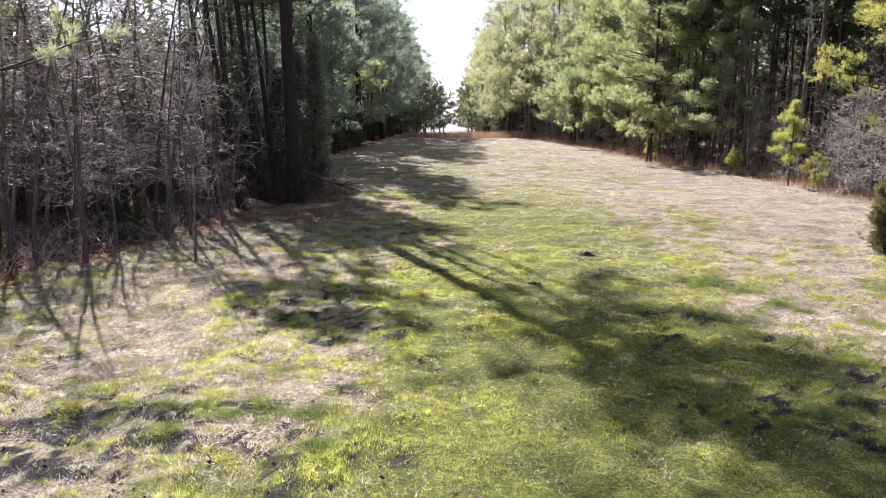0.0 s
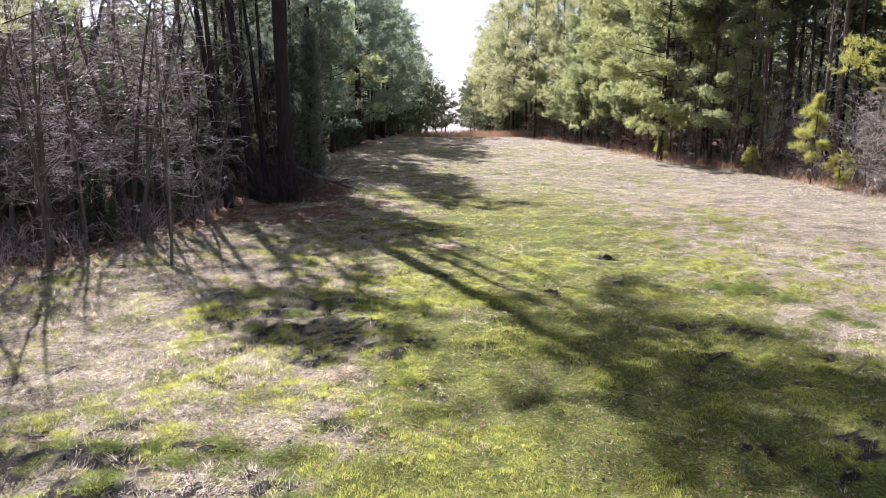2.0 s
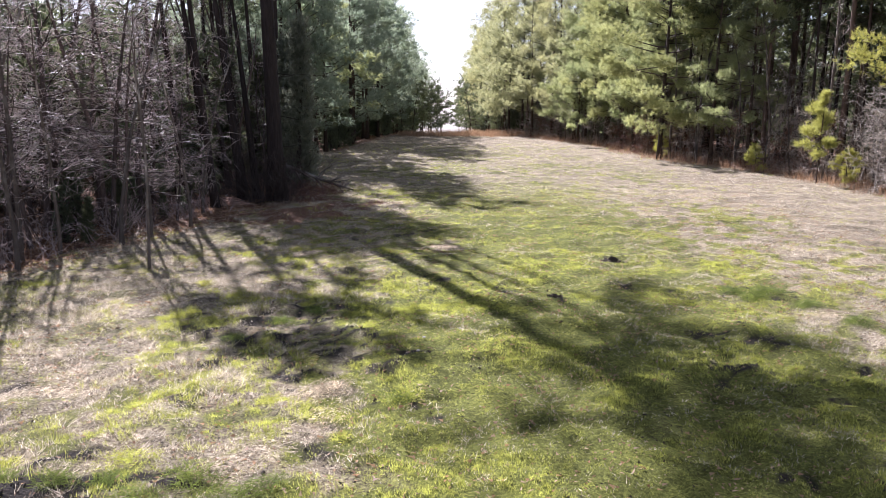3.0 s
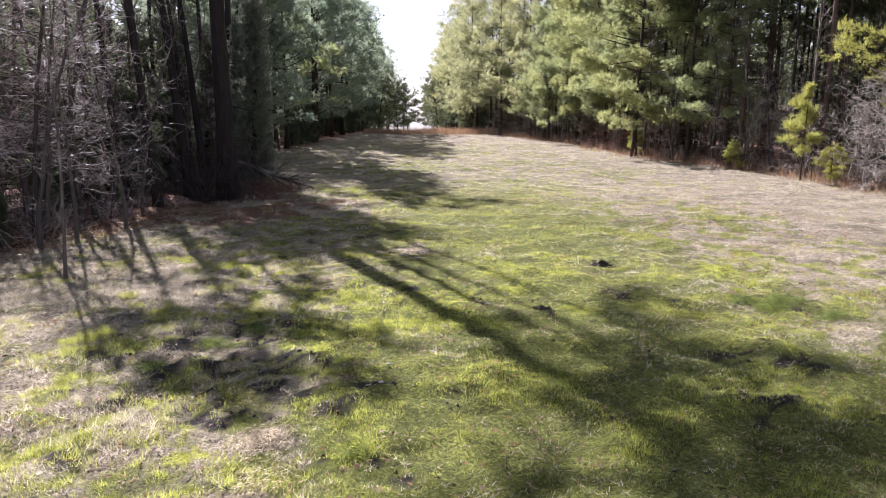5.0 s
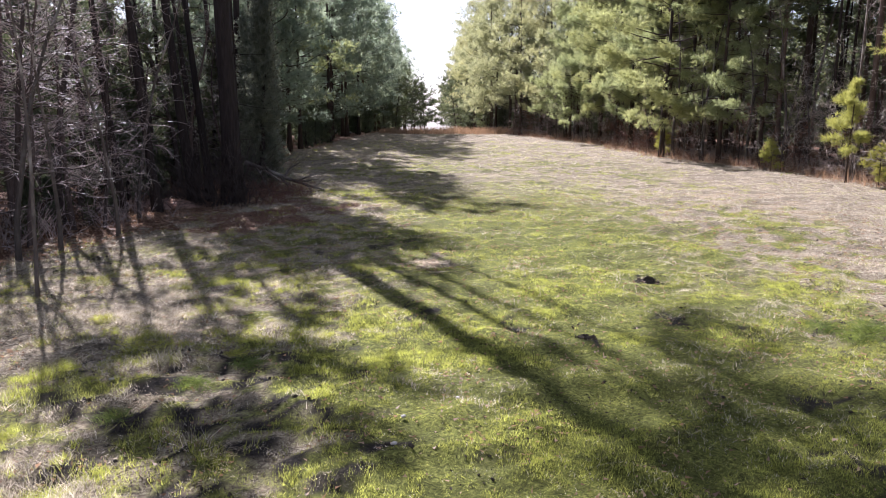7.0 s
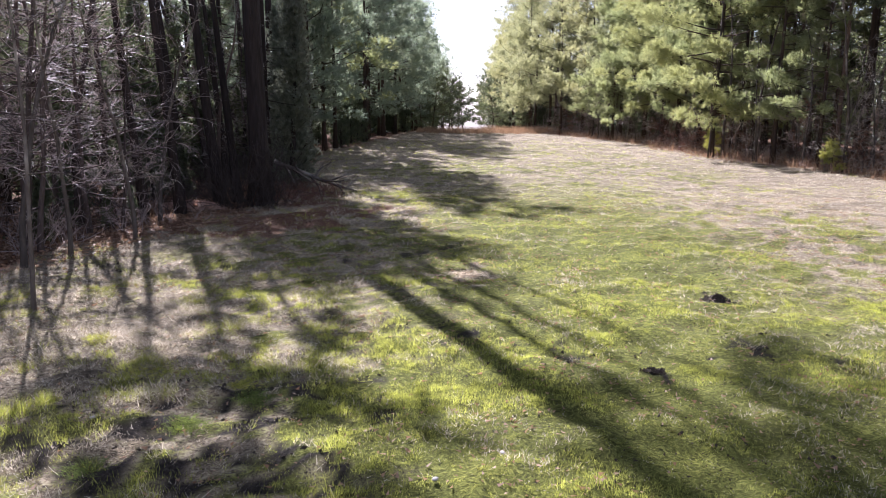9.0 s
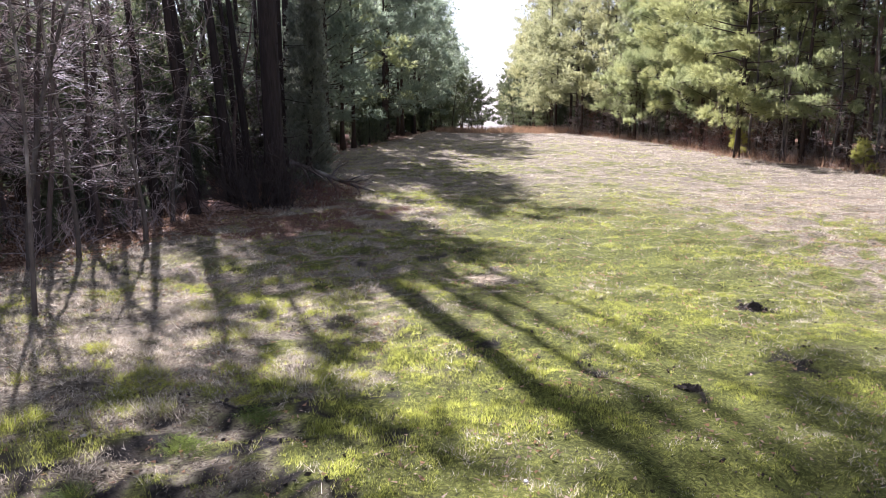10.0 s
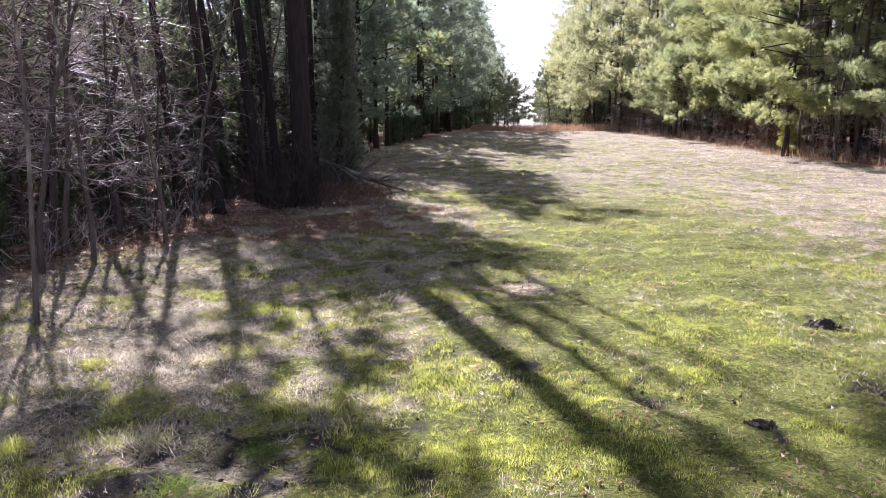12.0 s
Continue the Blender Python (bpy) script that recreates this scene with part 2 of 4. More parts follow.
def bark_material(name, dark, light, scale=6.0, stretch=0.15, rough=0.9, bump=0.6, moss=None):
    m, nodes, links, out = material(name)
    coord, mapping = nodes.new("ShaderNodeTexCoord"), nodes.new("ShaderNodeMapping")
    info = nodes.new("ShaderNodeObjectInfo")
    mapping.inputs["Scale"].default_value = (1, 1, stretch)
    links.new(coord.outputs["Object"], mapping.inputs["Vector"])
    plates = node(nodes, "ShaderNodeTexVoronoi", Scale=scale * 2)
    grain = node(nodes, "ShaderNodeTexNoise", Scale=scale, Detail=6.0, Roughness=0.65)
    blot = node(nodes, "ShaderNodeTexNoise", Scale=1.3, Detail=3.0)
    links.new(mapping.outputs[0], plates.inputs["Vector"])
    links.new(mapping.outputs[0], grain.inputs["Vector"])
    links.new(coord.outputs["Object"], blot.inputs["Vector"])
    c = mixed(nodes, links, grain.outputs["Fac"], dark, light)
    c = mixed(nodes, links, plates.outputs["Distance"], mixed(nodes, links, 1.0, c, (0.6, 0.6, 0.6), "MULTIPLY"), c)
    if moss:
        c = mixed(nodes, links, stops(nodes, links, blot.outputs["Fac"], (0.5, (0, 0, 0)), (0.66, (1, 1, 1))), c, moss)
    c = mixed(nodes, links, 1.0, c, stops(nodes, links, info.outputs["Random"], (0.0, (0.7, 0.7, 0.7)), (1.0, (1.25, 1.2, 1.15))), "MULTIPLY")
    p = node(nodes, "ShaderNodeBsdfPrincipled", Roughness=rough)
    p.inputs["Specular IOR Level"].default_value = 0.2
    links.new(c, p.inputs["Base Color"])
    b = node(nodes, "ShaderNodeBump", Strength=bump, Distance=0.03)
    links.new(plates.outputs["Distance"], b.inputs["Height"])
    links.new(b.outputs[0], p.inputs["Normal"])
    links.new(p.outputs[0], out.inputs["Surface"])
    return m


def ground_material():
    m, nodes, links, out = material("field_ground")
    coord = nodes.new("ShaderNodeTexCoord")
    fine = node(nodes, "ShaderNodeTexNoise", Scale=26.0, Detail=8.0, Roughness=0.7)
    mid = node(nodes, "ShaderNodeTexNoise", Scale=2.1, Detail=6.0, Roughness=0.65)
    fibre = node(nodes, "ShaderNodeTexNoise", Scale=9.0, Detail=8.0, Roughness=0.75, Distortion=2.5)
    for t in (fine, mid, fibre):
        links.new(coord.outputs["Object"], t.inputs["Vector"])
    share = {}
    for key in ("green", "litter", "soil"):
        share[key] = nodes.new("ShaderNodeAttribute")
        share[key].attribute_name = key
    straw = stops(nodes, links, fibre.outputs["Fac"], (0.36, (0.022, 0.018, 0.012)), (0.5, (0.22, 0.178, 0.12)), (0.66, (0.56, 0.495, 0.365)))
    grass = stops(nodes, links, fibre.outputs["Fac"], (0.34, (0.02, 0.022, 0.005)), (0.52, (0.125, 0.135, 0.03)), (0.68, (0.32, 0.33, 0.08)))
    earth = stops(nodes, links, fine.outputs["Fac"], (0.35, (0.010, 0.009, 0.008)), (0.55, (0.038, 0.032, 0.026)), (0.7, (0.12, 0.10, 0.08)))
    leaves = stops(nodes, links, fine.outputs["Fac"], (0.32, (0.035, 0.02, 0.014)), (0.5, (0.14, 0.075, 0.045)), (0.7, (0.30, 0.20, 0.13)))

    def sharper(fac, other):
        a = nodes.new("ShaderNodeMath")
        a.operation = "MULTIPLY_ADD"
        a.inputs[1].default_value = 0.9
        links.new(other, a.inputs[0])
        b = nodes.new("ShaderNodeMath")
        b.operation = "ADD"
        links.new(fac, a.inputs[2])
        links.new(a.outputs[0], b.inputs[0])
        b.inputs[1].default_value = -0.95
        c = nodes.new("ShaderNodeMapRange")
        c.interpolation_type = "SMOOTHSTEP"
        links.new(b.outputs[0], c.inputs["Value"])
        c.inputs["From Min"].default_value, c.inputs["From Max"].default_value = -0.2, 0.25
        return c.outputs[0]

    c = mixed(nodes, links, sharper(share["green"].outputs["Fac"], fibre.outputs["Fac"]), straw, grass)
    broad = node(nodes, "ShaderNodeTexNoise", Scale=0.8, Detail=8.0, Roughness=0.72)
    links.new(coord.outputs["Object"], broad.inputs["Vector"])
    c = mixed(nodes, links, 1.0, c, stops(nodes, links, broad.outputs["Fac"], (0.34, (0.55, 0.54, 0.50)), (0.5, (1, 1, 1)), (0.62, (1.3, 1.27, 1.2))), "MULTIPLY")
    c = mixed(nodes, links, sharper(share["soil"].outputs["Fac"], fibre.outputs["Fac"]), c, earth)
    c = mixed(nodes, links, sharper(share["litter"].outputs["Fac"], mid.outputs["Fac"]), c, leaves)
    p = node(nodes, "ShaderNodeBsdfPrincipled", Roughness=0.95)
    p.inputs["Specular IOR Level"].default_value = 0.1
    links.new(c, p.inputs["Base Color"])
    b = node(nodes, "ShaderNodeBump", Strength=0.9, Distance=0.06)
    links.new(fibre.outputs["Fac"], b.inputs["Height"])
    links.new(b.outputs[0], p.inputs["Normal"])
    links.new(p.outputs[0], out.inputs["Surface"])
    return m


PINE_BARK = bark_material("pine_bark", (0.03, 0.022, 0.018), (0.12, 0.085, 0.065), 5.0, 0.2)
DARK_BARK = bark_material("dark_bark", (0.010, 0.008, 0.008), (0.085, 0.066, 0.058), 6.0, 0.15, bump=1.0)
GREY_BARK = bark_material("grey_bark", (0.06, 0.05, 0.043), (0.20, 0.17, 0.145), 7.0, 0.25, moss=(0.28, 0.255, 0.22))
PALE_BARK = bark_material("pale_bark", (0.20, 0.18, 0.165), (0.44, 0.41, 0.375), 7.0, 0.25)
TWIG = bark_material("grey_twig", (0.32, 0.255, 0.235), (0.77, 0.655, 0.60), 5.0, 0.6, 0.5, 0.2)
TAN_TWIG = bark_material("tan_twig", (0.24, 0.19, 0.15), (0.62, 0.55, 0.46), 5.0, 0.6, 0.5, 0.2)
# Twig colour lightened so that the twigs read as sunlit.
SUN_PALED_TWIG = bark_material("sun_paled_twig", (0.38, 0.33, 0.275), (0.76, 0.70, 0.61), 5.0, 0.6, 0.5, 0.2)
RED_TWIG = bark_material("red_twig", (0.17, 0.075, 0.055), (0.40, 0.21, 0.15), 5.0, 0.6, 0.7, 0.2)
DARK_TWIG = bark_material("dark_twig", (0.035, 0.027, 0.025), (0.15, 0.12, 0.105), 5.0, 0.6, 0.7, 0.2)
BRAMBLE = leaf_material("bramble_stem", (0.03, 0.02, 0.018), (0.16, 0.105, 0.085), 0.15, (1, 0.8, 0.7), patch=0.7)
NEEDLE = leaf_material("pine_needle", (0.135, 0.155, 0.085), (0.395, 0.415, 0.24), 0.6, (0.98, 0.97, 0.70))
# Needle colour paled to put haze over these pines.
HAZE_PALED_NEEDLE = leaf_material("haze_paled_pine_needle", (0.15, 0.16, 0.095), (0.40, 0.405, 0.255), 0.6, (0.99, 0.96, 0.73))
# Needle colour lightened and blued to stand in for haze.
HAZED_NEEDLE = leaf_material("hazed_pine_needle", (0.115, 0.14, 0.105), (0.36, 0.395, 0.31), 0.6, (0.93, 0.97, 0.80))
# Grey bark darkened in colour for trunks seen against the sun.
SHADE_BARK = bark_material("shaded_grey_bark", (0.046, 0.034, 0.030), (0.185, 0.145, 0.128), 7.0, 0.25)
# Pine bark lightened in colour so the trunks read as sunlit.
SUNLIT_BARK = bark_material("sunlit_pine_bark", (0.07, 0.05, 0.042), (0.23, 0.165, 0.13), 5.0, 0.2)
YOUNG_NEEDLE = leaf_material("young_pine_needle", (0.15, 0.17, 0.05), (0.46, 0.46, 0.16), 0.5)
# Pine needle darkened in colour for the shade inside the woods.
DARKENED_NEEDLE = leaf_material("darkened_pine_needle", (0.045, 0.062, 0.042), (0.17, 0.19, 0.115), 0.4)
OLIVE = leaf_material("olive_cedar_leaf", (0.06, 0.055, 0.025), (0.21, 0.19, 0.10), 0.4)
# Cedar leaf colour raised to lift the shaded cedars by the old pine.
LIFTED_CEDAR = leaf_material("lifted_cedar_leaf", (0.085, 0.096, 0.074), (0.28, 0.298, 0.23), 0.55, (1.0, 0.97, 0.85))
# Green blade darkened in colour for the shadowed pits.
SHADED_BLADE = leaf_material("shaded_grass_blade", (0.04, 0.055, 0.018), (0.20, 0.26, 0.08), 0.45, patch=0.7, mottle=0.4)
CEDAR = leaf_material("cedar_leaf", (0.04, 0.055, 0.038), (0.15, 0.17, 0.115), 0.45)
GREEN_BLADE = leaf_material("green_grass_blade", (0.165, 0.182, 0.042), (0.45, 0.478, 0.135), 0.62, patch=0.7, mottle=0.42, even=0.6)
STRAW_BLADE = leaf_material("straw_grass_blade", (0.15, 0.12, 0.085), (0.78, 0.73, 0.63), 0.5, (0.98, 0.9, 0.77), patch=0.7, mottle=0.5, even=0.3)
RUST_BLADE = leaf_material("rust_grass_blade", (0.17, 0.105, 0.07), (0.47, 0.36, 0.26), 0.35, (1, 0.8, 0.6), patch=0.7)
DEAD_LEAF = leaf_material("dead_leaf", (0.14, 0.08, 0.052), (0.44, 0.33, 0.24), 0.3, (1, 0.82, 0.62))
GROUND = ground_material()

# ---- ground ----
def steps(*spans):
    return np.unique(np.concatenate([np.arange(a, b, s) for a, b, s in spans]))


gx = steps((-900, -120, 60), (-120, -30, 6), (-30, -16, 1.0), (-16, 14, 0.19), (14, 32, 0.7), (32, 120, 6), (120, 901, 60))
gy = steps((-300, -20, 20), (-20, -6, 1.5), (-6, 4, 0.5), (4, 32, 0.19), (32, 60, 0.4), (60, 135, 1.2), (135, 260, 8), (260, 1800, 60))
GX, GY = np.meshgrid(gx, gy)
GZ = lay(GX, GY)
sheet = Geo()
nx, ny = len(gx), len(gy)
i = (np.arange(ny - 1)[:, None] * nx + np.arange(nx - 1)[None]).ravel()
sheet.add(np.stack([GX, GY, GZ], -1), np.concatenate([np.stack([i, i + 1, i + nx + 1], -1), np.stack([i, i + nx + 1, i + nx], -1)]))
flat_x, flat_y = GX.ravel(), GY.ravel()
ground = part("ground", sheet, GROUND, green=green(flat_x, flat_y), soil=soil(flat_x, flat_y),
              litter=np.maximum(ramp(wood(flat_x, flat_y) + (fractal(flat_x, flat_y, 1.5, 71) - 0.5) * 3, -0.8, 1.2), duff_shade(flat_x, flat_y)))
tagged(ground, "Clearing floor of patchy grass, straw and rooted earth between woods", "ground", kind="structure")

# ---- grass ----
def scatter(count, x0, x1, y0, y1):
    return rng.uniform(x0, x1, count), rng.uniform(y0, y1, count)


def grass_cover(name, label, mat, spans, living, height, width, lean, each):
    """Grass in small tufts, thick where it grows, thin over bare earth."""
    geo = Geo()
    for count, y0, y1, scale in spans:
        y = np.sqrt(rng.uniform(y0 * y0, y1 * y1, count))
        x = 1.0 + rng.uniform(-1, 1, count) * (0.62 * y + 2.5)
        g = green(x, y)
        mingled = 0.08 + 0.16 * ramp(x, 5.0, -1.5)
        want = (mingled + (1 - mingled) * g if living else 1.0 - 0.96 * g) * (1 - 0.85 * soil(x, y)) * (1 - 0.7 * duff_shade(x, y)) * (wood(x, y) < 0.4)
        tame = ramp(x, -1.5, 1.5) * ramp(wood(x, y), -1, -4)      # the lane's short even turf
        least = 0.10 + 0.55 * tame
        want *= least + (1 - least) * ramp(fractal(x, y, 0.32, 51 if living else 57, 3), 0.38, 0.60)
        keep = rng.uniform(size=count) < (want if living else np.maximum(want, 0.95 * thatch(x, y)))
        x, y = x[keep], y[keep]
        tall = height * scale * (0.5 + 1.2 * ramp(fractal(x, y, 0.9, 61 if living else 67, 3), 0.40, 0.72) + 1.6 * ramp(fractal(x, y, 0.5, 69, 2), 0.66, 0.85) * ramp(x, 2.0, -2.0))
        tall = tall * (1 - 0.3 * tame[keep])
        tall = tall if living else tall * (1 + 0.7 * thatch(x, y))
        swirl = 4 * np.pi * fractal(x, y, 1.2, 63, 2)
        x, y, tall, swirl = (np.repeat(a, each) for a in (x, y, tall, swirl))
        n = len(x)
        ang = swirl + rng.normal(size=n) * 2.2
        tilt = lean * rng.uniform(0.15, 1.6, n)
        spread = 0.035 * scale
        x, y = x + rng.normal(size=n) * spread, y + rng.normal(size=n) * spread
        axis = np.stack([np.cos(ang) * tilt, np.sin(ang) * tilt, np.ones(n)], -1)
        blades(geo, np.stack([x, y, lay(x, y) - 0.012], -1), axis, tall * rng.uniform(0.4, 1.35, n), width * scale * rng.uniform(0.6, 1.3, n), 1.0)
    return tagged(part(name, geo, mat, smooth=False), label, "grass", kind="stuff")


grass_cover("green_grass", "Short bright green winter grass covering the clearing", GREEN_BLADE,
            [(220000, 7, 26, 1.0), (80000, 26, 44, 1.25), (50000, 44, 85, 1.9)], True, 0.06, 0.0064, 0.55, 8)
grass_cover("dry_grass", "Pale dry straw grass matted over the clearing", STRAW_BLADE,
            [(190000, 7, 26, 1.0), (100000, 26, 44, 1.2), (80000, 44, 105, 1.8)], False, 0.074, 0.0062, 1.2, 6)


# ---- trees ----
def curve_of(start, way, length, parts, wobble, lift=0.0):
    pts = [np.array(start, float)]
    d = np.array(way, float)
    d /= np.linalg.norm(d)
    for _ in range(parts):
        d = d + rng.normal(size=3) * wobble + [0, 0, lift]
        d /= np.linalg.norm(d)
        pts.append(pts[-1] + d * length / parts)
    return np.array(pts)


def at_share(pts, u):
    s = u * (len(pts) - 1)
    k = min(int(s), len(pts) - 2)
    return pts[k] + (pts[k + 1] - pts[k]) * (s - k), pts[k + 1] - pts[k]


def trunk_of(height, radius, lean=(0, 0), bend=0.02, parts=12, flare=1.5):
    pts = curve_of((0, 0, -0.25), (lean[0], lean[1], 1), height + 0.25, parts, bend)
    u = np.linspace(0, 1, parts + 1)
    return pts, radius * (1 - u) ** 0.8 * (1 + (flare - 1) * np.exp(-u * height / 0.5)) + 0.012


def pine(height, radius, crown_from, reach, limbs, per_limb, needle, leaf, width, count=9, lean=(0, 0), bark=None, dead=6, label="", droop=0.0, name="pine_tree", single=False, dense=False, reaching=(), bend=0.02):
    """A pine: trunk, limbs in loose tiers, needles in bunches on the outer part of the limbs."""
    tree = new(name)
    tagged(tree, label, "tree")
    bark = bark or PINE_BARK
    stem, wood_, crown = Geo(), Geo(), Geo()
    pts, rad = trunk_of(height, radius, lean, bend)
    stem.tube(pts, rad, 9)
    where, axes = [], []
    for k in range(limbs + dead):
        bare = k >= limbs
        u = rng.uniform(0.05, crown_from) if bare else crown_from + (1 - crown_from) * ((k + rng.uniform()) / limbs) ** 0.95
        p, _ = at_share(pts, min(u, 0.985))
        ang = rng.uniform(0, 2 * np.pi)
        v = (u - crown_from) / (1 - crown_from)
        long_ = reach * (0.25 * rng.uniform(0.4, 1.4) if bare else (0.35 + 0.75 * math.sin(math.pi * min(max(0.22 + 0.72 * v, 0), 1))) * (rng.uniform(0.45, 1.3) if single else rng.uniform(0.6, 1.2)))
        rise = -0.1 if bare else (-0.08 - droop + 0.75 * v)
        if k < len(reaching):
            u, long_ = reaching[k][0] / height, float(np.linalg.norm(reaching[k][1:]))
            p, _ = at_share(pts, u)
            ang, rise = math.atan2(reaching[k][2], reaching[k][1]), reaching[k][3] / long_
        limb = curve_of(p, (math.cos(ang), math.sin(ang), rise), long_, 5 if single else 3, 0.12, 0.05)
        one = Geo() if single else wood_
        one.tube(limb, np.linspace(0.012 + 0.011 * long_, 0.008, len(limb)) * (0.6 if bare else 1), 5 if single else 3, single)
        if single:
            part("limb", one, bark, tree)
        if bare:
            continue
        for s in rng.uniform(0.28 if single else 0.42, 1.0, max(3, int(per_limb * long_ / reach * (1.0 if dense else min(1.35, max(0.5, 1.5 - u * height / 16)))))):
            q, d = at_share(limb, s)
            off = curve_of(q, d / (np.linalg.norm(d) + 1e-9) + rng.normal(size=3) * [0.9, 0.9, 0.22] + [0, 0, 0.12], rng.uniform(0.25, 0.9) * (0.4 + 0.25 * long_), 2, 0.2)
            if single:
                blades(wood_, off[:2], off[1:] - off[:2], np.linalg.norm(off[1:] - off[:2], axis=1) * 1.2, 0.016)
            where.extend(off[1:])
            axes.extend([off[1] - off[0] + [0, 0, 0.1], off[2] - off[1] + [0, 0, 0.1]])
    tufts(crown, np.array(where), np.array(axes), count, needle, width)
    part("trunk", stem, bark, tree)
    if wood_.n:
        tagged(part("branchwork", wood_, bark, tree), kind="stuff")
    tagged(part("crown", crown, leaf, tree, smooth=False), kind="stuff")
    return tree


def plume_pine(height, radius, crown_from, reach, limbs, plumes, tuft_count, needle, leaf, width, count=8, bark=None, dead=8, label="", droop=0.05, bend=0.006, reaching=(), puff=0.62, single=False, lean=(0, 0)):
    """A pine whose limbs end in soft separate plumes of needles, with dark gaps between them."""
    tree = new("pine_tree")
    tagged(tree, label, "tree")
    bark = bark or PINE_BARK
    stem, wood_, crown = Geo(), Geo(), Geo()
    pts, rad = trunk_of(height, radius, lean, bend)
    stem.tube(pts, rad, 9)
    where, axes = [], []
    for k in range(limbs + dead):
        bare = k >= limbs
        v = ((k + rng.uniform()) / limbs) if not bare else 0.0
        u = rng.uniform(0.05, crown_from + 0.15) if bare else crown_from + (0.985 - crown_from) * v
        p, _ = at_share(pts, min(u, 0.985))
        ang = rng.uniform(0, 2 * np.pi)
        shape = 0.55 + 0.45 * math.sin(math.pi * min(1.0, 0.3 + 0.55 * v)) - 0.72 * max(0.0, v - 0.35)
        long_ = reach * (rng.uniform(0.12, 0.4) if bare else shape * rng.uniform(0.55, 1.2))
        rise = -0.15 if bare else -droop + 0.55 * v + rng.normal() * 0.1
        if k < len(reaching):
            u, long_ = reaching[k][0] / height, float(np.linalg.norm(reaching[k][1:]))
            p, _ = at_share(pts, u)
            ang, rise = math.atan2(reaching[k][2], reaching[k][1]), reaching[k][3] / long_
        limb = curve_of(p, (math.cos(ang), math.sin(ang), rise), long_, 5, 0.1, 0.05)
        one = Geo() if single else wood_
        one.tube(limb, np.linspace(0.014 + 0.010 * long_, 0.009, 6) * (0.6 if bare else 1), 5 if single else 3, single)
        if single:
            part("limb", one, bark, tree)
        if bare:
            continue
        many = max(2, int(round(plumes * long_ / reach * rng.uniform(0.7, 1.2))))
        for j in range(many):
            q, d = at_share(limb, 1.0 if j == 0 else rng.uniform(0.4, 0.98))
            d = d / (np.linalg.norm(d) + 1e-9)
            way = d * 0.8 + rng.normal(size=3) * [0.75, 0.75, 0.25] + [0, 0, 0.15]
            spur = curve_of(q, way, rng.uniform(0.15, 0.5) * (0.5 + 0.3 * long_), 2, 0.15, 0.06)
            wood_.tube(spur, [0.011, 0.008, 0.005], 3, False)
            size = puff * rng.uniform(0.55, 1.25) * min(1.0, 0.45 + 0.3 * long_)
            ball = rng.normal(size=(tuft_count, 3))
            ball *= (rng.uniform(0.35, 1.0, tuft_count) / (np.linalg.norm(ball, axis=1) + 1e-9))[:, None]
            along = spur[2] - spur[0]
            along = along / (np.linalg.norm(along) + 1e-9)
            where.append(spur[2] + ball * [size, size, size * 0.62] + along * (ball @ along)[:, None] * size * 0.5)
            axes.append(ball * 0.7 + along * 0.5 + [0, 0, 0.25])
    tufts(crown, np.concatenate(where), np.concatenate(axes), count, needle, width, 0.55)
    part("trunk", stem, bark, tree)
    tagged(part("branchwork", wood_, bark, tree), kind="stuff")
    tagged(part("crown", crown, leaf, tree, smooth=False), kind="stuff")
    return tree


def bare_tree(height, radius, limbs, bark=None, twig=None, lean=(0, 0), low=0.12, reach=0.33, twigs=9, label="", flatness=0.0, name="bare_tree", spray=1, single=False, thick=1.0, bend=0.06):
    """A leafless tree: trunk, limbs, and fine twigs on them."""
    tree = new(name)
    tagged(tree, label, "tree")
    stem, wood_, fine = Geo(), Geo(), Geo()
    tips, ways = [], []
    pts, rad = trunk_of(height, radius, lean, bend, 12, 1.35)
    stem.tube(pts, rad, 8)
    for k in range(limbs):
        u = low + (0.97 - low) * (k + rng.uniform()) / limbs
        p, _ = at_share(pts, u)
        ang = rng.uniform(0, 2 * np.pi)
        long_ = height * reach * (1.1 - 0.75 * u) * rng.uniform(0.5, 1.2)
        limb = curve_of(p, (math.cos(ang), math.sin(ang), (0.2 + 0.9 * u) * (1 - flatness)), long_, 6, 0.16, 0.03 * (1 - 2 * flatness))
        r0 = min(radius * 0.5, 0.007 + 0.008 * long_)
        one = Geo() if single else wood_
        one.tube(limb, np.linspace(r0, 0.007, 7), 4 if single else 3, single)
        if single:
            part("limb", one, bark or GREY_BARK, tree)
        for s in rng.uniform(0.15, 1.0, int(twigs * (0.5 + long_ / 3))):
            q, d = at_share(limb, s)
            d = d / (np.linalg.norm(d) + 1e-9)
            way = d + rng.normal(size=3) * [0.75, 0.75, 0.4]
            tw = curve_of(q, way, rng.uniform(0.3, 1.0) * (0.4 + 0.25 * long_), 4, 0.3, -0.03)
            fine.tube(tw, np.linspace(0.0055, 0.0026, 5) * thick, 3, False)
            for _ in range(3 * spray):
                q2, d2 = at_share(tw, rng.uniform(0.2, 0.95))
                tips.append(q2)
                ways.append(d2 / (np.linalg.norm(d2) + 1e-9) + rng.normal(size=3) * 0.55)
    blades(fine, np.array(tips), np.array(ways), rng.uniform(0.12, 0.45, len(tips)), 0.0065 * thick)
    part("trunk", stem, bark or GREY_BARK, tree)
    if wood_.n:
        tagged(part("branchwork", wood_, bark or GREY_BARK, tree), kind="stuff")
    tagged(part("twig_spray", fine, twig or TWIG, tree), kind="stuff")
    return tree


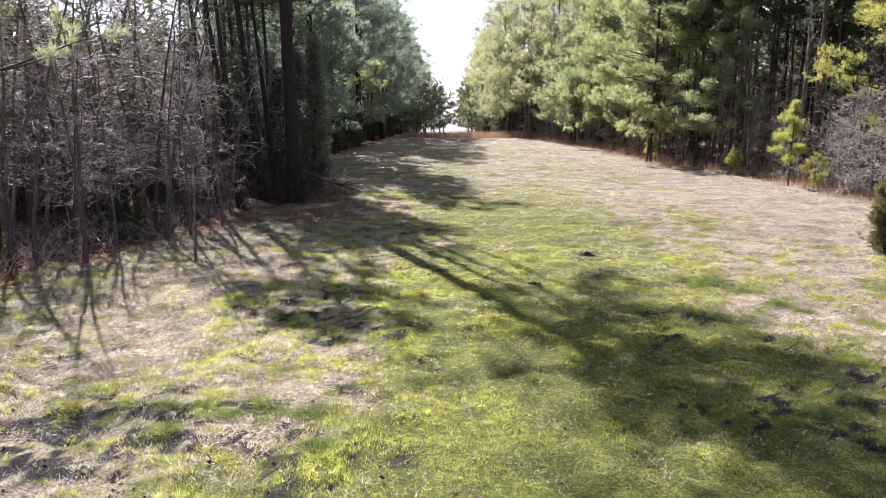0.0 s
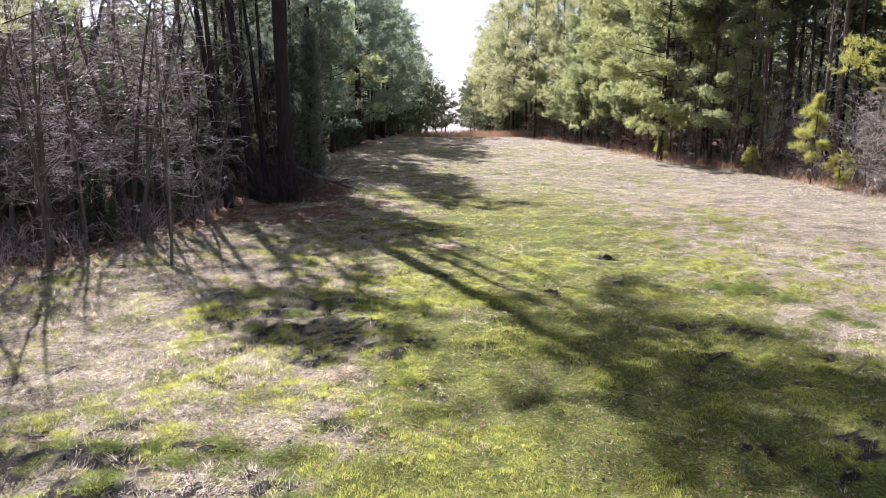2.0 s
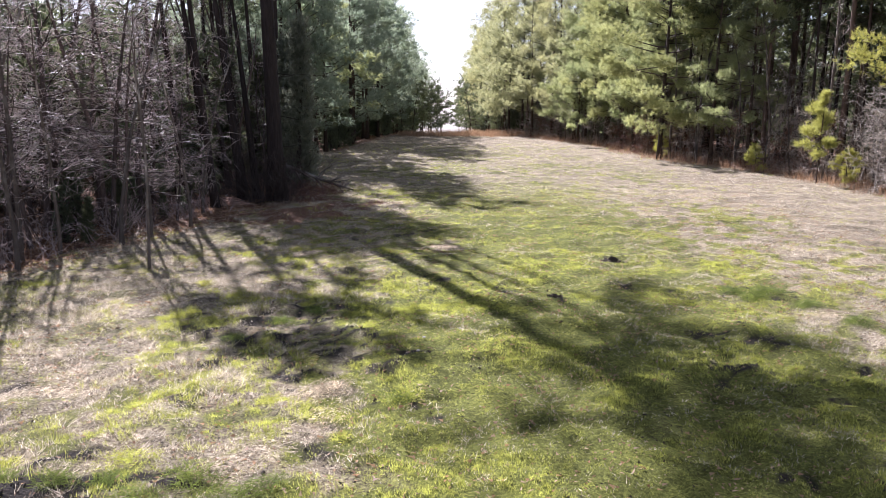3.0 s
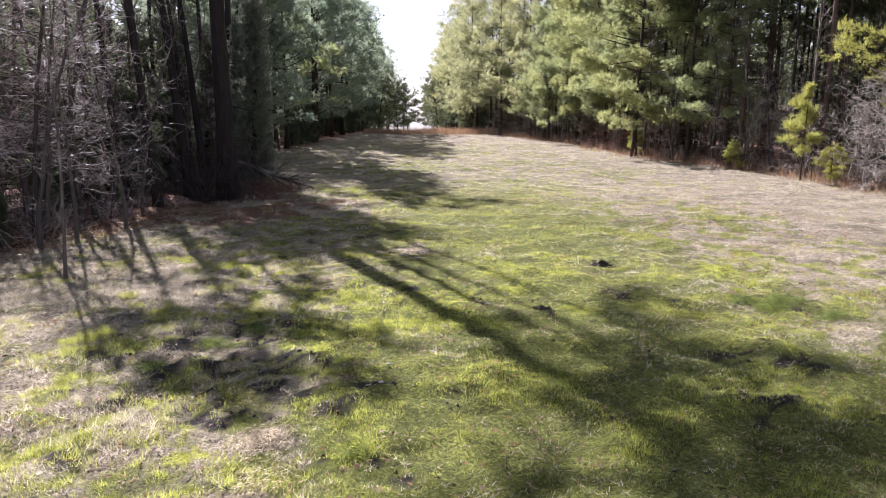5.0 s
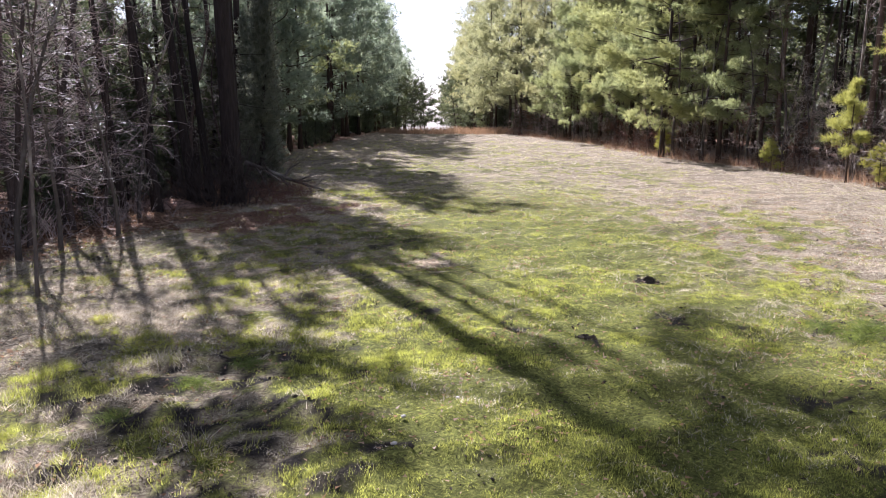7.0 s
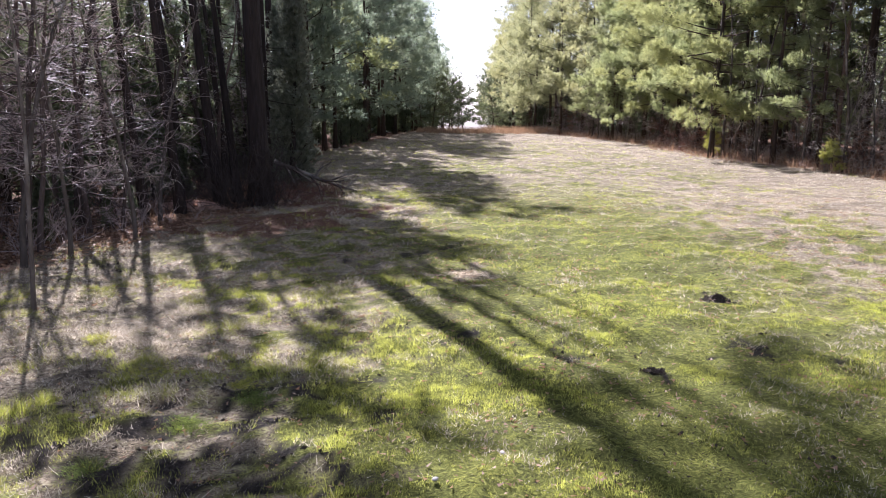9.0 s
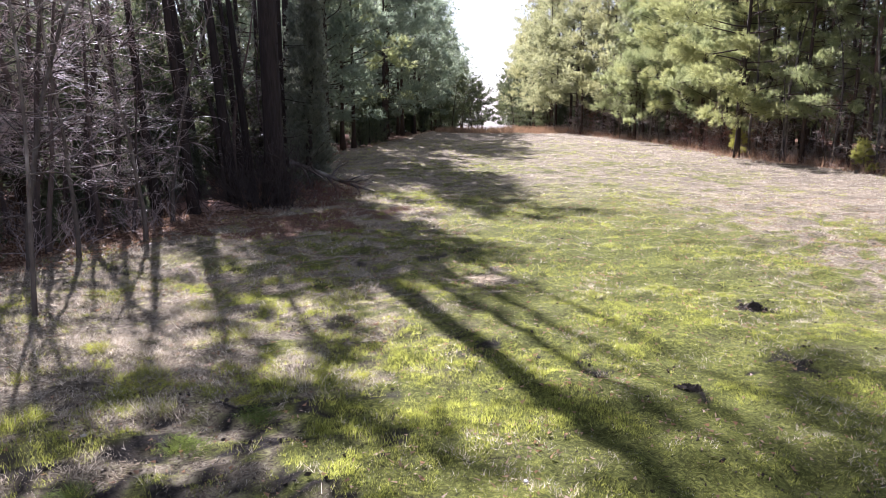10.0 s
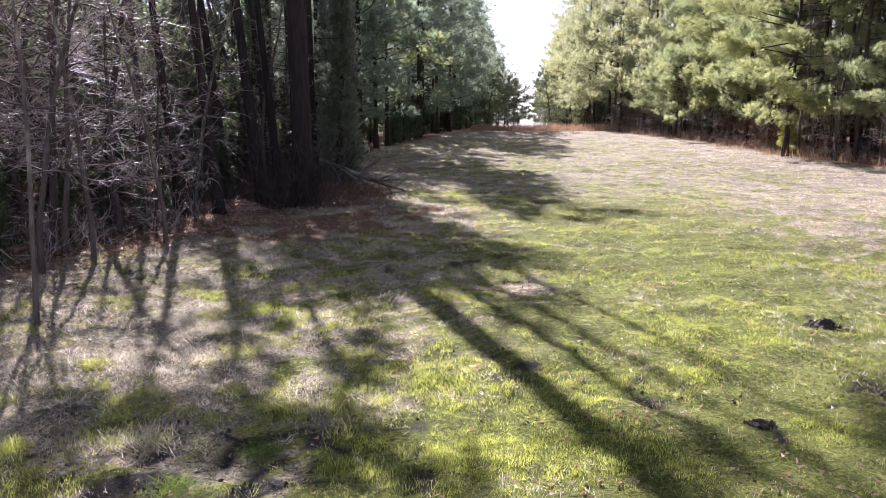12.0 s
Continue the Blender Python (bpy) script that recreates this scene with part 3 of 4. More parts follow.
def cedar(height, width, label, leaf=None, count=900, base=0.05, leaf_width=0.05, taper=0.7):
    tree = new("cedar_tree")
    tagged(tree, label, "tree")
    stem, wood_, crown = Geo(), Geo(), Geo()
    pts, rad = trunk_of(height, 0.05 + 0.012 * height, bend=0.03)
    stem.tube(pts, rad, 7)
    where, axes = [], []
    limbs = int(14 * height)
    for k in range(limbs):
        u = base + (0.97 - base) * (k + rng.uniform()) / limbs
        p, _ = at_share(pts, u)
        ang = rng.uniform(0, 2 * np.pi)
        long_ = width * 0.5 * (1.05 - u) ** taper * rng.uniform(0.55, 1.2) * min(1, 0.55 + 3 * u)
        limb = curve_of(p, (math.cos(ang), math.sin(ang), 0.35 + 0.6 * u), long_, 4, 0.12, 0.06)
        wood_.tube(limb, np.linspace(0.02, 0.006, 5), 3, False)
        for s in rng.uniform(0.25, 1.0, max(3, int(count / limbs))):
            q, d = at_share(limb, s)
            where.append(q + rng.normal(size=3) * 0.07 * width)
            axes.append(d / (np.linalg.norm(d) + 1e-9) + [0, 0, 0.35])
    tufts(crown, np.array(where), np.array(axes), 7, 0.26, leaf_width, 0.6)
    part("trunk", stem, DARK_BARK, tree)
    tagged(part("branchwork", wood_, DARK_BARK, tree), kind="stuff")
    tagged(part("crown", crown, leaf or CEDAR, tree, smooth=False), kind="stuff")
    return tree


def put(tree, x, y, turn=0.0, size=1.0, group="", first=False):
    """Stands a copy of the tree on the ground; the first one is the tree itself."""
    m = pose(x, y, float(lay(x, y)), 0, 0, turn)
    if first:
        ob = tree
        ob.matrix_basis = m
    else:
        ob = copy_thing(tree, m)
    ob.scale = (size, size, size)
    return tagged(ob, group=group)


class Kind:
    """Alike trees: the models are used in turn, each model itself first."""
    def __init__(self, group, models):
        self.models, self.used, self.group, self.turn = models, set(), group, 0

    def put(self, x, y, turn=None, size=None, model=None):
        k = self.turn % len(self.models) if model is None else model
        self.turn += 1
        first = k not in self.used
        self.used.add(k)
        return put(self.models[k], x, y, float(rng.uniform(0, 360)) if turn is None else turn, float(rng.uniform(0.85, 1.15)) if size is None else size, self.group, first)

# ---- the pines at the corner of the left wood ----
big_pine = pine(27, 0.36, 0.65, 4.8, 50, 20, 0.36, DARKENED_NEEDLE, 0.06, 8, (-0.006, 0.0), DARK_BARK, 50, "Thick dark-barked old pine at the corner of the wood", single=True, dense=True, bend=0.006)
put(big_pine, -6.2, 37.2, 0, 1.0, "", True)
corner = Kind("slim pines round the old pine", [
    pine(15, 0.2, 0.8, 1.3, 12, 12, 0.34, DARKENED_NEEDLE, 0.06, 7, (-0.115, 0.02), DARK_BARK, 22, "Leaning dark pine beside the old pine", dense=True, bend=0.012),
    pine(23, 0.165, 0.8, 2.5, 20, 13, 0.34, DARKENED_NEEDLE, 0.06, 7, (-0.004, 0.0), DARK_BARK, 26, "Slim straight dark pine beside the old pine", dense=True, bend=0.008),
    pine(15, 0.15, 0.76, 1.9, 18, 15, 0.34, DARKENED_NEEDLE, 0.06, 7, (-0.09, 0.0), DARK_BARK, 20, "Slim dark pine leaning away from the old pine", dense=True, bend=0.012),
    pine(21, 0.17, 0.58, 3.3, 40, 18, 0.36, DARKENED_NEEDLE, 0.07, 8, (0, 0), DARK_BARK, 12, "Added tall pine whose unseen crown shades the corner", dense=True, bend=0.01),
    pine(12.5, 0.17, 0.8, 1.0, 9, 9, 0.34, DARKENED_NEEDLE, 0.06, 7, (-0.07, 0.0), DARK_BARK, 18, "Slim dark half-dead pine with few needles", bend=0.012)])
# Added pines: crowns above view cast the shade before the corner.
for x, y, s in ((-9.3, 47.2, 0.84), (-10.6, 48.6, 0.86), (-11.6, 46.4, 0.82), (-12.2, 51.2, 0.9), (-13.4, 49.0, 0.84)):
    corner.put(x, y, None, s, 3)
corner.put(-7.8, 37.7, 0, 1.0, 0)
corner.put(-7.3, 38.2, 0, 0.95, 4)
# Two pines set to cast the shade patch on the field.
corner.put(-8.3, 34.9, 0, 1.0, 2)
corner.put(-9.3, 34.4, 20, 0.93, 2)
corner.put(-6.9, 40.6, 140, 1.12, 1)
# Tall pines added so that their unseen crowns shade the lane.
corner.put(-7.8, 46.2, 200, 1.12, 1)
corner.put(-7.3, 43.3, 60, 1.1, 1)
corner.put(-9.8, 39.9, 12, 0.95, 0)
corner.put(-8.9, 42.5, 10, 0.9, 4)
dark_cedars = Kind("dark cedars at the wood's corner", [
    cedar(8.5, 3.0, "Dark green dense cedar at the edge of the wood", count=1700, leaf_width=0.085),
    cedar(6.0, 2.6, "Dark green broad cedar, the smallest standing for brush heaps", count=1200, leaf_width=0.085),
    cedar(9.6, 3.1, "Dark pointed cedar beside the old pine", leaf=LIFTED_CEDAR, count=3400, leaf_width=0.06, taper=0.75, base=0.03)])
for x, y, s, k in ((-6.0, 42.0, 0.86, 2), (-6.9, 45.0, 0.8, 2), (-9.4, 38.4, 0.42, 1), (-10.4, 38.0, 0.5, 1), (-12.2, 40.5, 0.6, 1), (-10.8, 41, 0.62, 1), (-9.0, 45.8, 0.8, 0), (-10.6, 44.6, 0.9, 0), (-8.2, 51.5, 0.75, 0),
                   (-8.5, 87.6, 0.95, 0), (-8.9, 89.5, 0.8, 0), (-5.7, 100.5, 0.62, 0), (-6.5, 101.6, 0.7, 0), (-4.7, 103, 0.5, 0),
                   # Small cedars standing in for brush heaps black with shade.
                   (-10.9, 27.2, 0.3, 1), (-10.1, 27.0, 0.24, 1), (-9.6, 32.2, 0.22, 1), (-10.4, 31.6, 0.26, 1), (-11.4, 34.2, 0.42, 1), (-9.0, 32.8, 0.18, 1), (-11.2, 28.6, 0.4, 1), (-10.1, 29.6, 0.32, 1)):
    dark_cedars.put(x, y, None, s, k)

# ---- leafless trees of the left wood ----
bare = Kind("leafless trees of the shaded wood", [
    bare_tree(9.5, 0.075, 30, SHADE_BARK, thick=1.25, low=0.16, reach=0.32, twigs=7, label="Slim grey leafless tree with pale fine twigs", flatness=0.6, spray=2, single=True),
    bare_tree(8.0, 0.065, 28, SHADE_BARK, thick=1.25, low=0.14, reach=0.38, twigs=8, label="Slim grey leafless tree with level twiggy limbs", flatness=0.75, spray=2, single=True),
    bare_tree(11, 0.095, 30, SHADE_BARK, thick=1.25, low=0.2, reach=0.28, twigs=7, label="Tall grey leafless tree with ascending limbs", flatness=0.35, spray=2, single=True),
    bare_tree(7.0, 0.05, 20, SHADE_BARK, thick=1.25, low=0.14, reach=0.34, twigs=7, label="Thin leaning leafless sapling with pale twigs", lean=(0.12, 0.03), flatness=0.6, spray=2, single=True),
    bare_tree(8.5, 0.06, 13, GREY_BARK, thick=1.1, low=0.22, reach=0.26, twigs=5, label="Thin sparsely branched leafless stem at the wood's edge", flatness=0.4, spray=1, single=True, bend=0.05)])
for x, y, k, s in ((-12.3, 22.7, 4, 0.9), (-11.7, 22.9, 4, 1.05), (-10.1, 22.8, 4, 0.9), (-12.7, 23.6, 4, 1.1), (-10.8, 24.3, 4, 1.0), (-10.2, 25.3, 4, 0.8), (-11.4, 24.9, 3, 0.9), (-8.9, 26.5, 4, 0.95), 
                   (-8.4, 27.6, 4, 0.8), (-11.6, 26.4, 1, 0.9), (-9.6, 28.5, 1, 0.95), (-11.5, 29.0, 0, 1.0), (-10.1, 28.9, 2, 0.85), (-7.9, 30.1, 4, 0.8),
                   (-10.4, 32.3, 2, 1.1), (-10.9, 32.0, 0, 1.05), (-9.6, 31.2, 1, 1.0), (-8.8, 31.4, 1, 0.65), (-13.4, 24.6, 4, 1.2), (-12.9, 26.2, 4, 1.1),
                   (-12.8, 27.5, 2, 0.95), (-13.6, 30.6, 1, 1.1), (-12.4, 33.4, 0, 1.1), (-11.2, 35.6, 2, 1.1), (-14.6, 28.5, 0, 1.2), (-15.6, 33, 2, 1.2), (-13.7, 36.4, 1, 1.2), (-9.9, 35.2, 3, 1.1), (-11.9, 30.8, 3, 1.1), (-8.3, 33.0, 4, 0.9), (-14.2, 26.4, 1, 1.1)):
    bare.put(x, y, None, s, k)
lone = bare_tree(6.6, 0.031, 11, GREY_BARK, lean=(0.03, 0.0), low=0.38, reach=0.24, twigs=5, label="Lone thin leafless sapling standing in the straw", flatness=0.4, single=True, bend=0.03)
put(lone, -6.9, 23.15, 0, 1.0, "", True)
back_bare = Kind("leafless trees deep in the shaded wood", [
    bare_tree(13, 0.13, 32, SHADE_BARK, SUN_PALED_TWIG, low=0.16, reach=0.30, twigs=6, thick=1.5, label="Tall leafless tree standing deep in the wood", flatness=0.2),
    bare_tree(10, 0.10, 30, SHADE_BARK, SUN_PALED_TWIG, low=0.14, reach=0.34, twigs=6, thick=1.5, label="Leafless tree standing deep in the wood", flatness=0.4)])


def strew(kind, count, x0, x1, y0, y1, deep0, deep1, gap, sizes=(0.85, 1.15), side=0, taken=None):
    """Stands trees at random in the wood, between two depths from its edge."""
    taken = [] if taken is None else taken
    tries = 0
    while count and tries < 6000:
        tries += 1
        x, y = float(rng.uniform(x0, x1)), float(rng.uniform(y0, y1))
        d = float(left_edge(y) - x) if side < 0 else float(x - right_edge(y))
        if deep0 < d < deep1 and all((x - a) ** 2 + (y - b) ** 2 > gap * gap for a, b in taken):
            taken.append((x, y))
            kind.put(x, y, None, float(rng.uniform(*sizes)))
            count -= 1
    return taken


for x, y, s, k in ((-8.6, 40.2, 0.8, 1), (-9.6, 42.3, 0.9, 0), (-8.1, 44.0, 0.8, 1), (-10.7, 41.2, 0.9, 1), (-9.0, 46.0, 0.9, 0), (-11.5, 43.6, 1.0, 1), (-7.6, 41.8, 0.6, 1)):
    back_bare.put(x, y, None, s, k)
left_taken = strew(back_bare, 32, -42, -9, 24, 62, 3.0, 30, 1.5, side=-1)

# ---- pines of both woods ----
front_pines = Kind("leafy pines before the sunlit wood", [
    plume_pine(20, 0.19, 0.13, 4.6, 50, 4, 34, 0.36, NEEDLE, 0.032, 11, label="Green pine with low bushy limbs at the clearing's edge", droop=0.1, single=True, dead=8, puff=0.78),
    plume_pine(18, 0.17, 0.15, 4.4, 46, 4, 34, 0.36, NEEDLE, 0.032, 11, label="Pale green pine with layered limbs at the clearing's edge", droop=0.06, single=True, dead=8, puff=0.78),
    plume_pine(22, 0.2, 0.2, 4.6, 48, 4, 34, 0.36, NEEDLE, 0.032, 11, label="Tall pale green pine with soft plumes of needles", droop=0.12, single=True, dead=8, puff=0.78)])
edge_pines = Kind("pines along the clearing", [
    plume_pine(21, 0.2, 0.14, 4.2, 44, 4, 18, 0.42, HAZE_PALED_NEEDLE, 0.06, 7, label="Tall green pine with low limbs along the clearing", puff=0.85),
    plume_pine(18, 0.17, 0.12, 4.0, 40, 4, 18, 0.42, HAZE_PALED_NEEDLE, 0.06, 7, label="Green pine with layered limbs along the clearing", droop=0.0, puff=0.85),
    plume_pine(23, 0.23, 0.2, 4.4, 44, 4, 18, 0.42, HAZE_PALED_NEEDLE, 0.06, 7, label="Tall pine with a dark trunk and layered limbs", droop=0.1, puff=0.85)])
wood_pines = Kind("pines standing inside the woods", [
    pine(21, 0.17, 0.42, 3.4, 32, 11, 0.34, DARKENED_NEEDLE, 0.07, 8, dead=10, label="Tall dark pine standing inside the wood"),
    pine(19, 0.15, 0.36, 3.2, 32, 11, 0.34, DARKENED_NEEDLE, 0.07, 8, dead=10, label="Dark pine with bare lower trunk inside the wood"),
    pine(16, 0.14, 0.15, 3.2, 36, 11, 0.34, DARKENED_NEEDLE, 0.07, 8, dead=4, label="Dark pine with low limbs inside the wood")])

# right edge, one by one where they show singly
lead_pine = plume_pine(18, 0.17, 0.15, 4.2, 50, 5, 38, 0.36, NEEDLE, 0.030, 11, puff=0.76, label="Pale green pine reaching long limbs over the clearing's edge", droop=0.06, single=True, dead=4,
                       reaching=((3.2, 3.6, -2.0, -0.5), (4.6, 4.0, -1.2, -0.3), (6.4, 3.6, -2.2, 0.1), (3.9, 0.9, -3.2, -0.5), (5.2, -2.4, -2.6, -0.3), (7.6, 4.2, -0.6, 0.2), (2.8, -2.8, -1.6, -0.4), (3.4, 2.2, -2.8, -0.5), (4.2, -0.9, -3.0, -0.4)))
put(lead_pine, 18.9, 62.6, 0, 1.0, "", True)
front_pines.put(21.2, 58.0, 40, 0.72, 2)
front_pines.put(22.6, 55.0, 160, 0.62, 2)
for y in np.arange(66.0, 88, 2.7):
    front_pines.put(float(right_edge(y) + rng.uniform(0.7, 2.4)), float(y), None, float(rng.uniform(0.8, 1.05)))
for y in np.arange(88, 124, 3.2):
    edge_pines.put(float(right_edge(y) + rng.uniform(0.6, 2.0)), float(y), None, float(rng.uniform(0.8, 1.05)))
for y in np.arange(68, 124, 7.0):
    edge_pines.put(float(right_edge(y) + rng.uniform(4.5, 6.5)), float(y), None, float(rng.uniform(0.9, 1.1)))
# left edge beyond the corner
# These pines wear the haze-coloured needles.
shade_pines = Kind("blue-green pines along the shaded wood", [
    plume_pine(21, 0.2, 0.15, 3.9, 46, 4, 17, 0.36, HAZED_NEEDLE, 0.075, 6, label="Pine with low limbs, coloured pale blue-green for haze", puff=0.72),
    plume_pine(19, 0.17, 0.2, 3.7, 42, 4, 17, 0.36, HAZED_NEEDLE, 0.075, 6, label="Pine with a straight dark trunk, needles coloured for haze", droop=0.0, puff=0.72)])
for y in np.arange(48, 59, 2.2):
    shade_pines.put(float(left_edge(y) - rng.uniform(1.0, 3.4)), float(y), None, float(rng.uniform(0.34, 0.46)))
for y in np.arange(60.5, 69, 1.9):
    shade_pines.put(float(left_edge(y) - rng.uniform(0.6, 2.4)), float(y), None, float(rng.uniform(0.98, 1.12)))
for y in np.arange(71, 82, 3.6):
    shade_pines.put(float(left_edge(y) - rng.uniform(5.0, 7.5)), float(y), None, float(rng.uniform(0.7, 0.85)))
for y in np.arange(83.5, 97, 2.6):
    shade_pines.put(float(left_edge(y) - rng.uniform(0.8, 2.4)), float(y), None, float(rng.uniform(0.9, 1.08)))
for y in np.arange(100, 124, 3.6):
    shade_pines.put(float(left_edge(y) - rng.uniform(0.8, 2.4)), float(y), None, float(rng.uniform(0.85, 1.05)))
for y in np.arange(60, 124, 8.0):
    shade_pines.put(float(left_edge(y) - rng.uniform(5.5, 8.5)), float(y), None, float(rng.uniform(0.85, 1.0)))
sun_pine = plume_pine(17, 0.16, 0.3, 3.4, 26, 4, 26, 0.28, NEEDLE, 0.05, 8, label="Pine with sunlit limbs reaching out of the shaded wood",
                      reaching=((5.0, 4.2, -1.6, -0.2), (6.6, 4.4, -0.8, 0.0), (5.8, 3.4, -2.6, -0.1), (7.4, 3.8, 0.8, 0.1)))
put(sun_pine, -8.2, 70.2, 0, 1.0, "", True)
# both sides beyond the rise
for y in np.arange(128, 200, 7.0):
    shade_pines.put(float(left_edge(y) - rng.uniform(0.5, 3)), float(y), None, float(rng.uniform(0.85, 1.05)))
    edge_pines.put(float(right_edge(y) + rng.uniform(0.5, 3)), float(y), None, float(rng.uniform(0.85, 1.05)))
# Crowns out of view, thickened to darken the wood below them.
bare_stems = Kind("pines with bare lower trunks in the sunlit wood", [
    pine(22, 0.15, 0.48, 3.2, 26, 12, 0.5, DARKENED_NEEDLE, 0.13, 6, dead=22, bark=SUNLIT_BARK, dense=True, label="Tall thin pine with a bare lower trunk", bend=0.008),
    pine(20, 0.12, 0.5, 3.0, 24, 12, 0.5, DARKENED_NEEDLE, 0.13, 6, dead=22, bark=DARK_BARK, dense=True, label="Thin dark pine trunk with dead side limbs", bend=0.01)])
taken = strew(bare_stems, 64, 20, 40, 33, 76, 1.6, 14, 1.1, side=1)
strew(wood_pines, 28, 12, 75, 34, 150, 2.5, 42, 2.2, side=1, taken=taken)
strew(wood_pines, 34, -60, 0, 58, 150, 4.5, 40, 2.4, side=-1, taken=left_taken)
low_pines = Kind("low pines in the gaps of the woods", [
    pine(9, 0.1, 0.14, 2.6, 40, 9, 0.45, DARKENED_NEEDLE, 0.10, 6, dead=2, label="Low dark pine with limbs down to the ground")])
strew(low_pines, 34, -60, -14, 26, 66, 9, 46, 2.0, side=-1, taken=left_taken)
for x, y, s in ((1.2, 127, 0.7), (3.0, 146, 0.9), (8.4, 131, 0.8), (4.4, 172, 1.2), (9.4, 150, 1.1), (10.2, 176, 1.3), (1.8, 136, 1.0), (9.6, 138, 1.2), (-2.6, 112, 0.6), (-1.2, 118, 0.75), (-4.6, 108, 0.7), (0.2, 122, 0.6), (-3.8, 121, 0.9), (11.6, 114, 0.6), (10.6, 120, 0.7)):
    low_pines.put(x, y, None, s)
strew(low_pines, 24, 24, 54, 32, 110, 8, 30, 2.0, (0.9, 1.4), 1, taken)
# Added rows along the sun's bearing, sized to shade the wood floor.
for y0 in np.arange(21.5, 36.5, 1.9):
    run = float(rng.uniform(7.0, 9.5))
    low_pines.put(float(left_edge(y0)) - (3.4 if y0 < 27 else 1.2) - 0.416 * run, float(y0) + 0.909 * run, None, run * 0.7536 / 9)
for y0 in np.arange(22, 40, 3.4):
    run = float(rng.uniform(9.0, 12.0))
    dark_cedars.put(float(left_edge(y0)) - 3.2 - 0.416 * run, float(y0) + 0.909 * run, None, run * 0.7536 / 8.5, 0)
bushes = Kind("dark evergreen bushes along the woods", [cedar(2.8, 2.2, "Dark low evergreen bush under the pines", count=330)])
strew(bushes, 26, -14, 2, 54, 122, 0.2, 6, 1.2, (0.7, 1.4), -1, left_taken)
strew(bushes, 14, 12, 30, 80, 122, 1.5, 7, 1.2, (0.7, 1.3), 1, taken)
strew(bushes, 14, 8, 20, 112, 160, -0.5, 6, 1.2, (1.0, 2.0), 1, taken)
strew(bushes, 14, -10, 4, 112, 160, -0.5, 6, 1.2, (1.0, 2.0), -1, left_taken)

# ---- the right wood's front ----
right_bare = Kind("leafless trees of the sunlit wood", [
    bare_tree(13, 0.10, 26, GREY_BARK, TWIG, low=0.15, reach=0.22, twigs=5, label="Tall slim grey leafless tree before dark pines", flatness=0.2, thick=1.8),
    bare_tree(9, 0.055, 24, GREY_BARK, SUN_PALED_TWIG, low=0.12, reach=0.26, twigs=6, label="Thin leafless sapling with tan twigs", flatness=0.3, thick=1.8),
    bare_tree(6, 0.045, 22, GREY_BARK, SUN_PALED_TWIG, low=0.08, reach=0.38, twigs=7, label="Small twiggy leafless tree in the underwood", flatness=0.3, thick=2.2)])
pale_tree = bare_tree(15, 0.085, 22, GREY_BARK, TAN_TWIG, low=0.2, reach=0.13, twigs=5, bend=0.012, label="Tall pale-barked leafless tree before the dark pines", flatness=0.2, thick=1.8, single=True)
put(pale_tree, 23.5, 46.6, 0, 1.0, "", True)
strew(right_bare, 46, 18, 40, 33, 80, 0.6, 9, 1.1, side=1, taken=taken)
strew(right_bare, 30, 15, 30, 40, 100, 0.0, 2.6, 0.8, (0.6, 0.95), 1, [])
strew(right_bare, 18, 10, 30, 78, 112, 0.2, 4, 1.0, side=1, taken=taken, sizes=(0.6, 1.0))
edge_shrubs = Kind("twiggy shrubs before the sunlit wood", [
    bare_tree(3.4, 0.03, 26, SHADE_BARK, RED_TWIG, low=0.04, reach=0.6, twigs=8, label="Reddish twiggy leafless shrub at the clearing's edge", flatness=0.2, name="leafless_shrub", thick=2.2),
    bare_tree(4.4, 0.035, 26, GREY_BARK, TWIG, low=0.05, reach=0.5, twigs=8, label="Tall twiggy leafless shrub at the clearing's edge", flatness=0.3, name="leafless_shrub", thick=2.2)])
strew(edge_shrubs, 28, 12, 30, 44, 106, -0.2, 2.4, 0.9, (0.7, 1.1), 1, [])
arching = bare_tree(6.4, 0.045, 54, PALE_BARK, SUN_PALED_TWIG, low=0.06, reach=0.62, twigs=7, thick=3.0, label="Broad pale leafless bush with arching tangled twigs", flatness=0.3, name="leafless_bush", spray=2, single=True)
put(arching, 24.4, 40.2, 0, 0.85, "", True)
put(arching, 25.6, 36.4, 120, 0.85)
put(arching, 22.9, 40.6, 200, 0.76)
young = Kind("young pines before the sunlit wood", [
    plume_pine(5.0, 0.045, 0.34, 0.85, 15, 2, 34, 0.28, YOUNG_NEEDLE, 0.02, 11, label="Young yellow-green pine with long needles", dead=2, puff=0.56, single=True),
    pine(2.2, 0.03, 0.25, 0.7, 14, 8, 0.26, YOUNG_NEEDLE, 0.022, 22, label="Knee-high bright young pine", dead=0, bark=PINE_BARK)])
young.put(21.9, 44.3, 0, 0.93, 0)
for x, y, s in ((21.6, 51.4, 0.7), (23.0, 43.4, 0.75), (19.6, 64.0, 0.7)):
    young.put(x, y, None, s, 1)
overhang = Kind("green pines behind the bush", [plume_pine(15, 0.15, 0.2, 4.0, 44, 5, 22, 0.26, YOUNG_NEEDLE, 0.026, 9, label="Yellow-green pine spreading over the leafless bush", puff=0.5)])
overhang.put(26.0, 41.5, 0, 1.0)
edge_cedars = Kind("small cedars at the clearing's edges", [cedar(2.6, 1.6, "Small olive-green cedar at the clearing's edge", leaf=OLIVE, count=900)])
edge_cedars.put(15.6, 24.3, 0, 0.85)
edge_cedars.put(-12.9, 22.2, 0, 1.0)

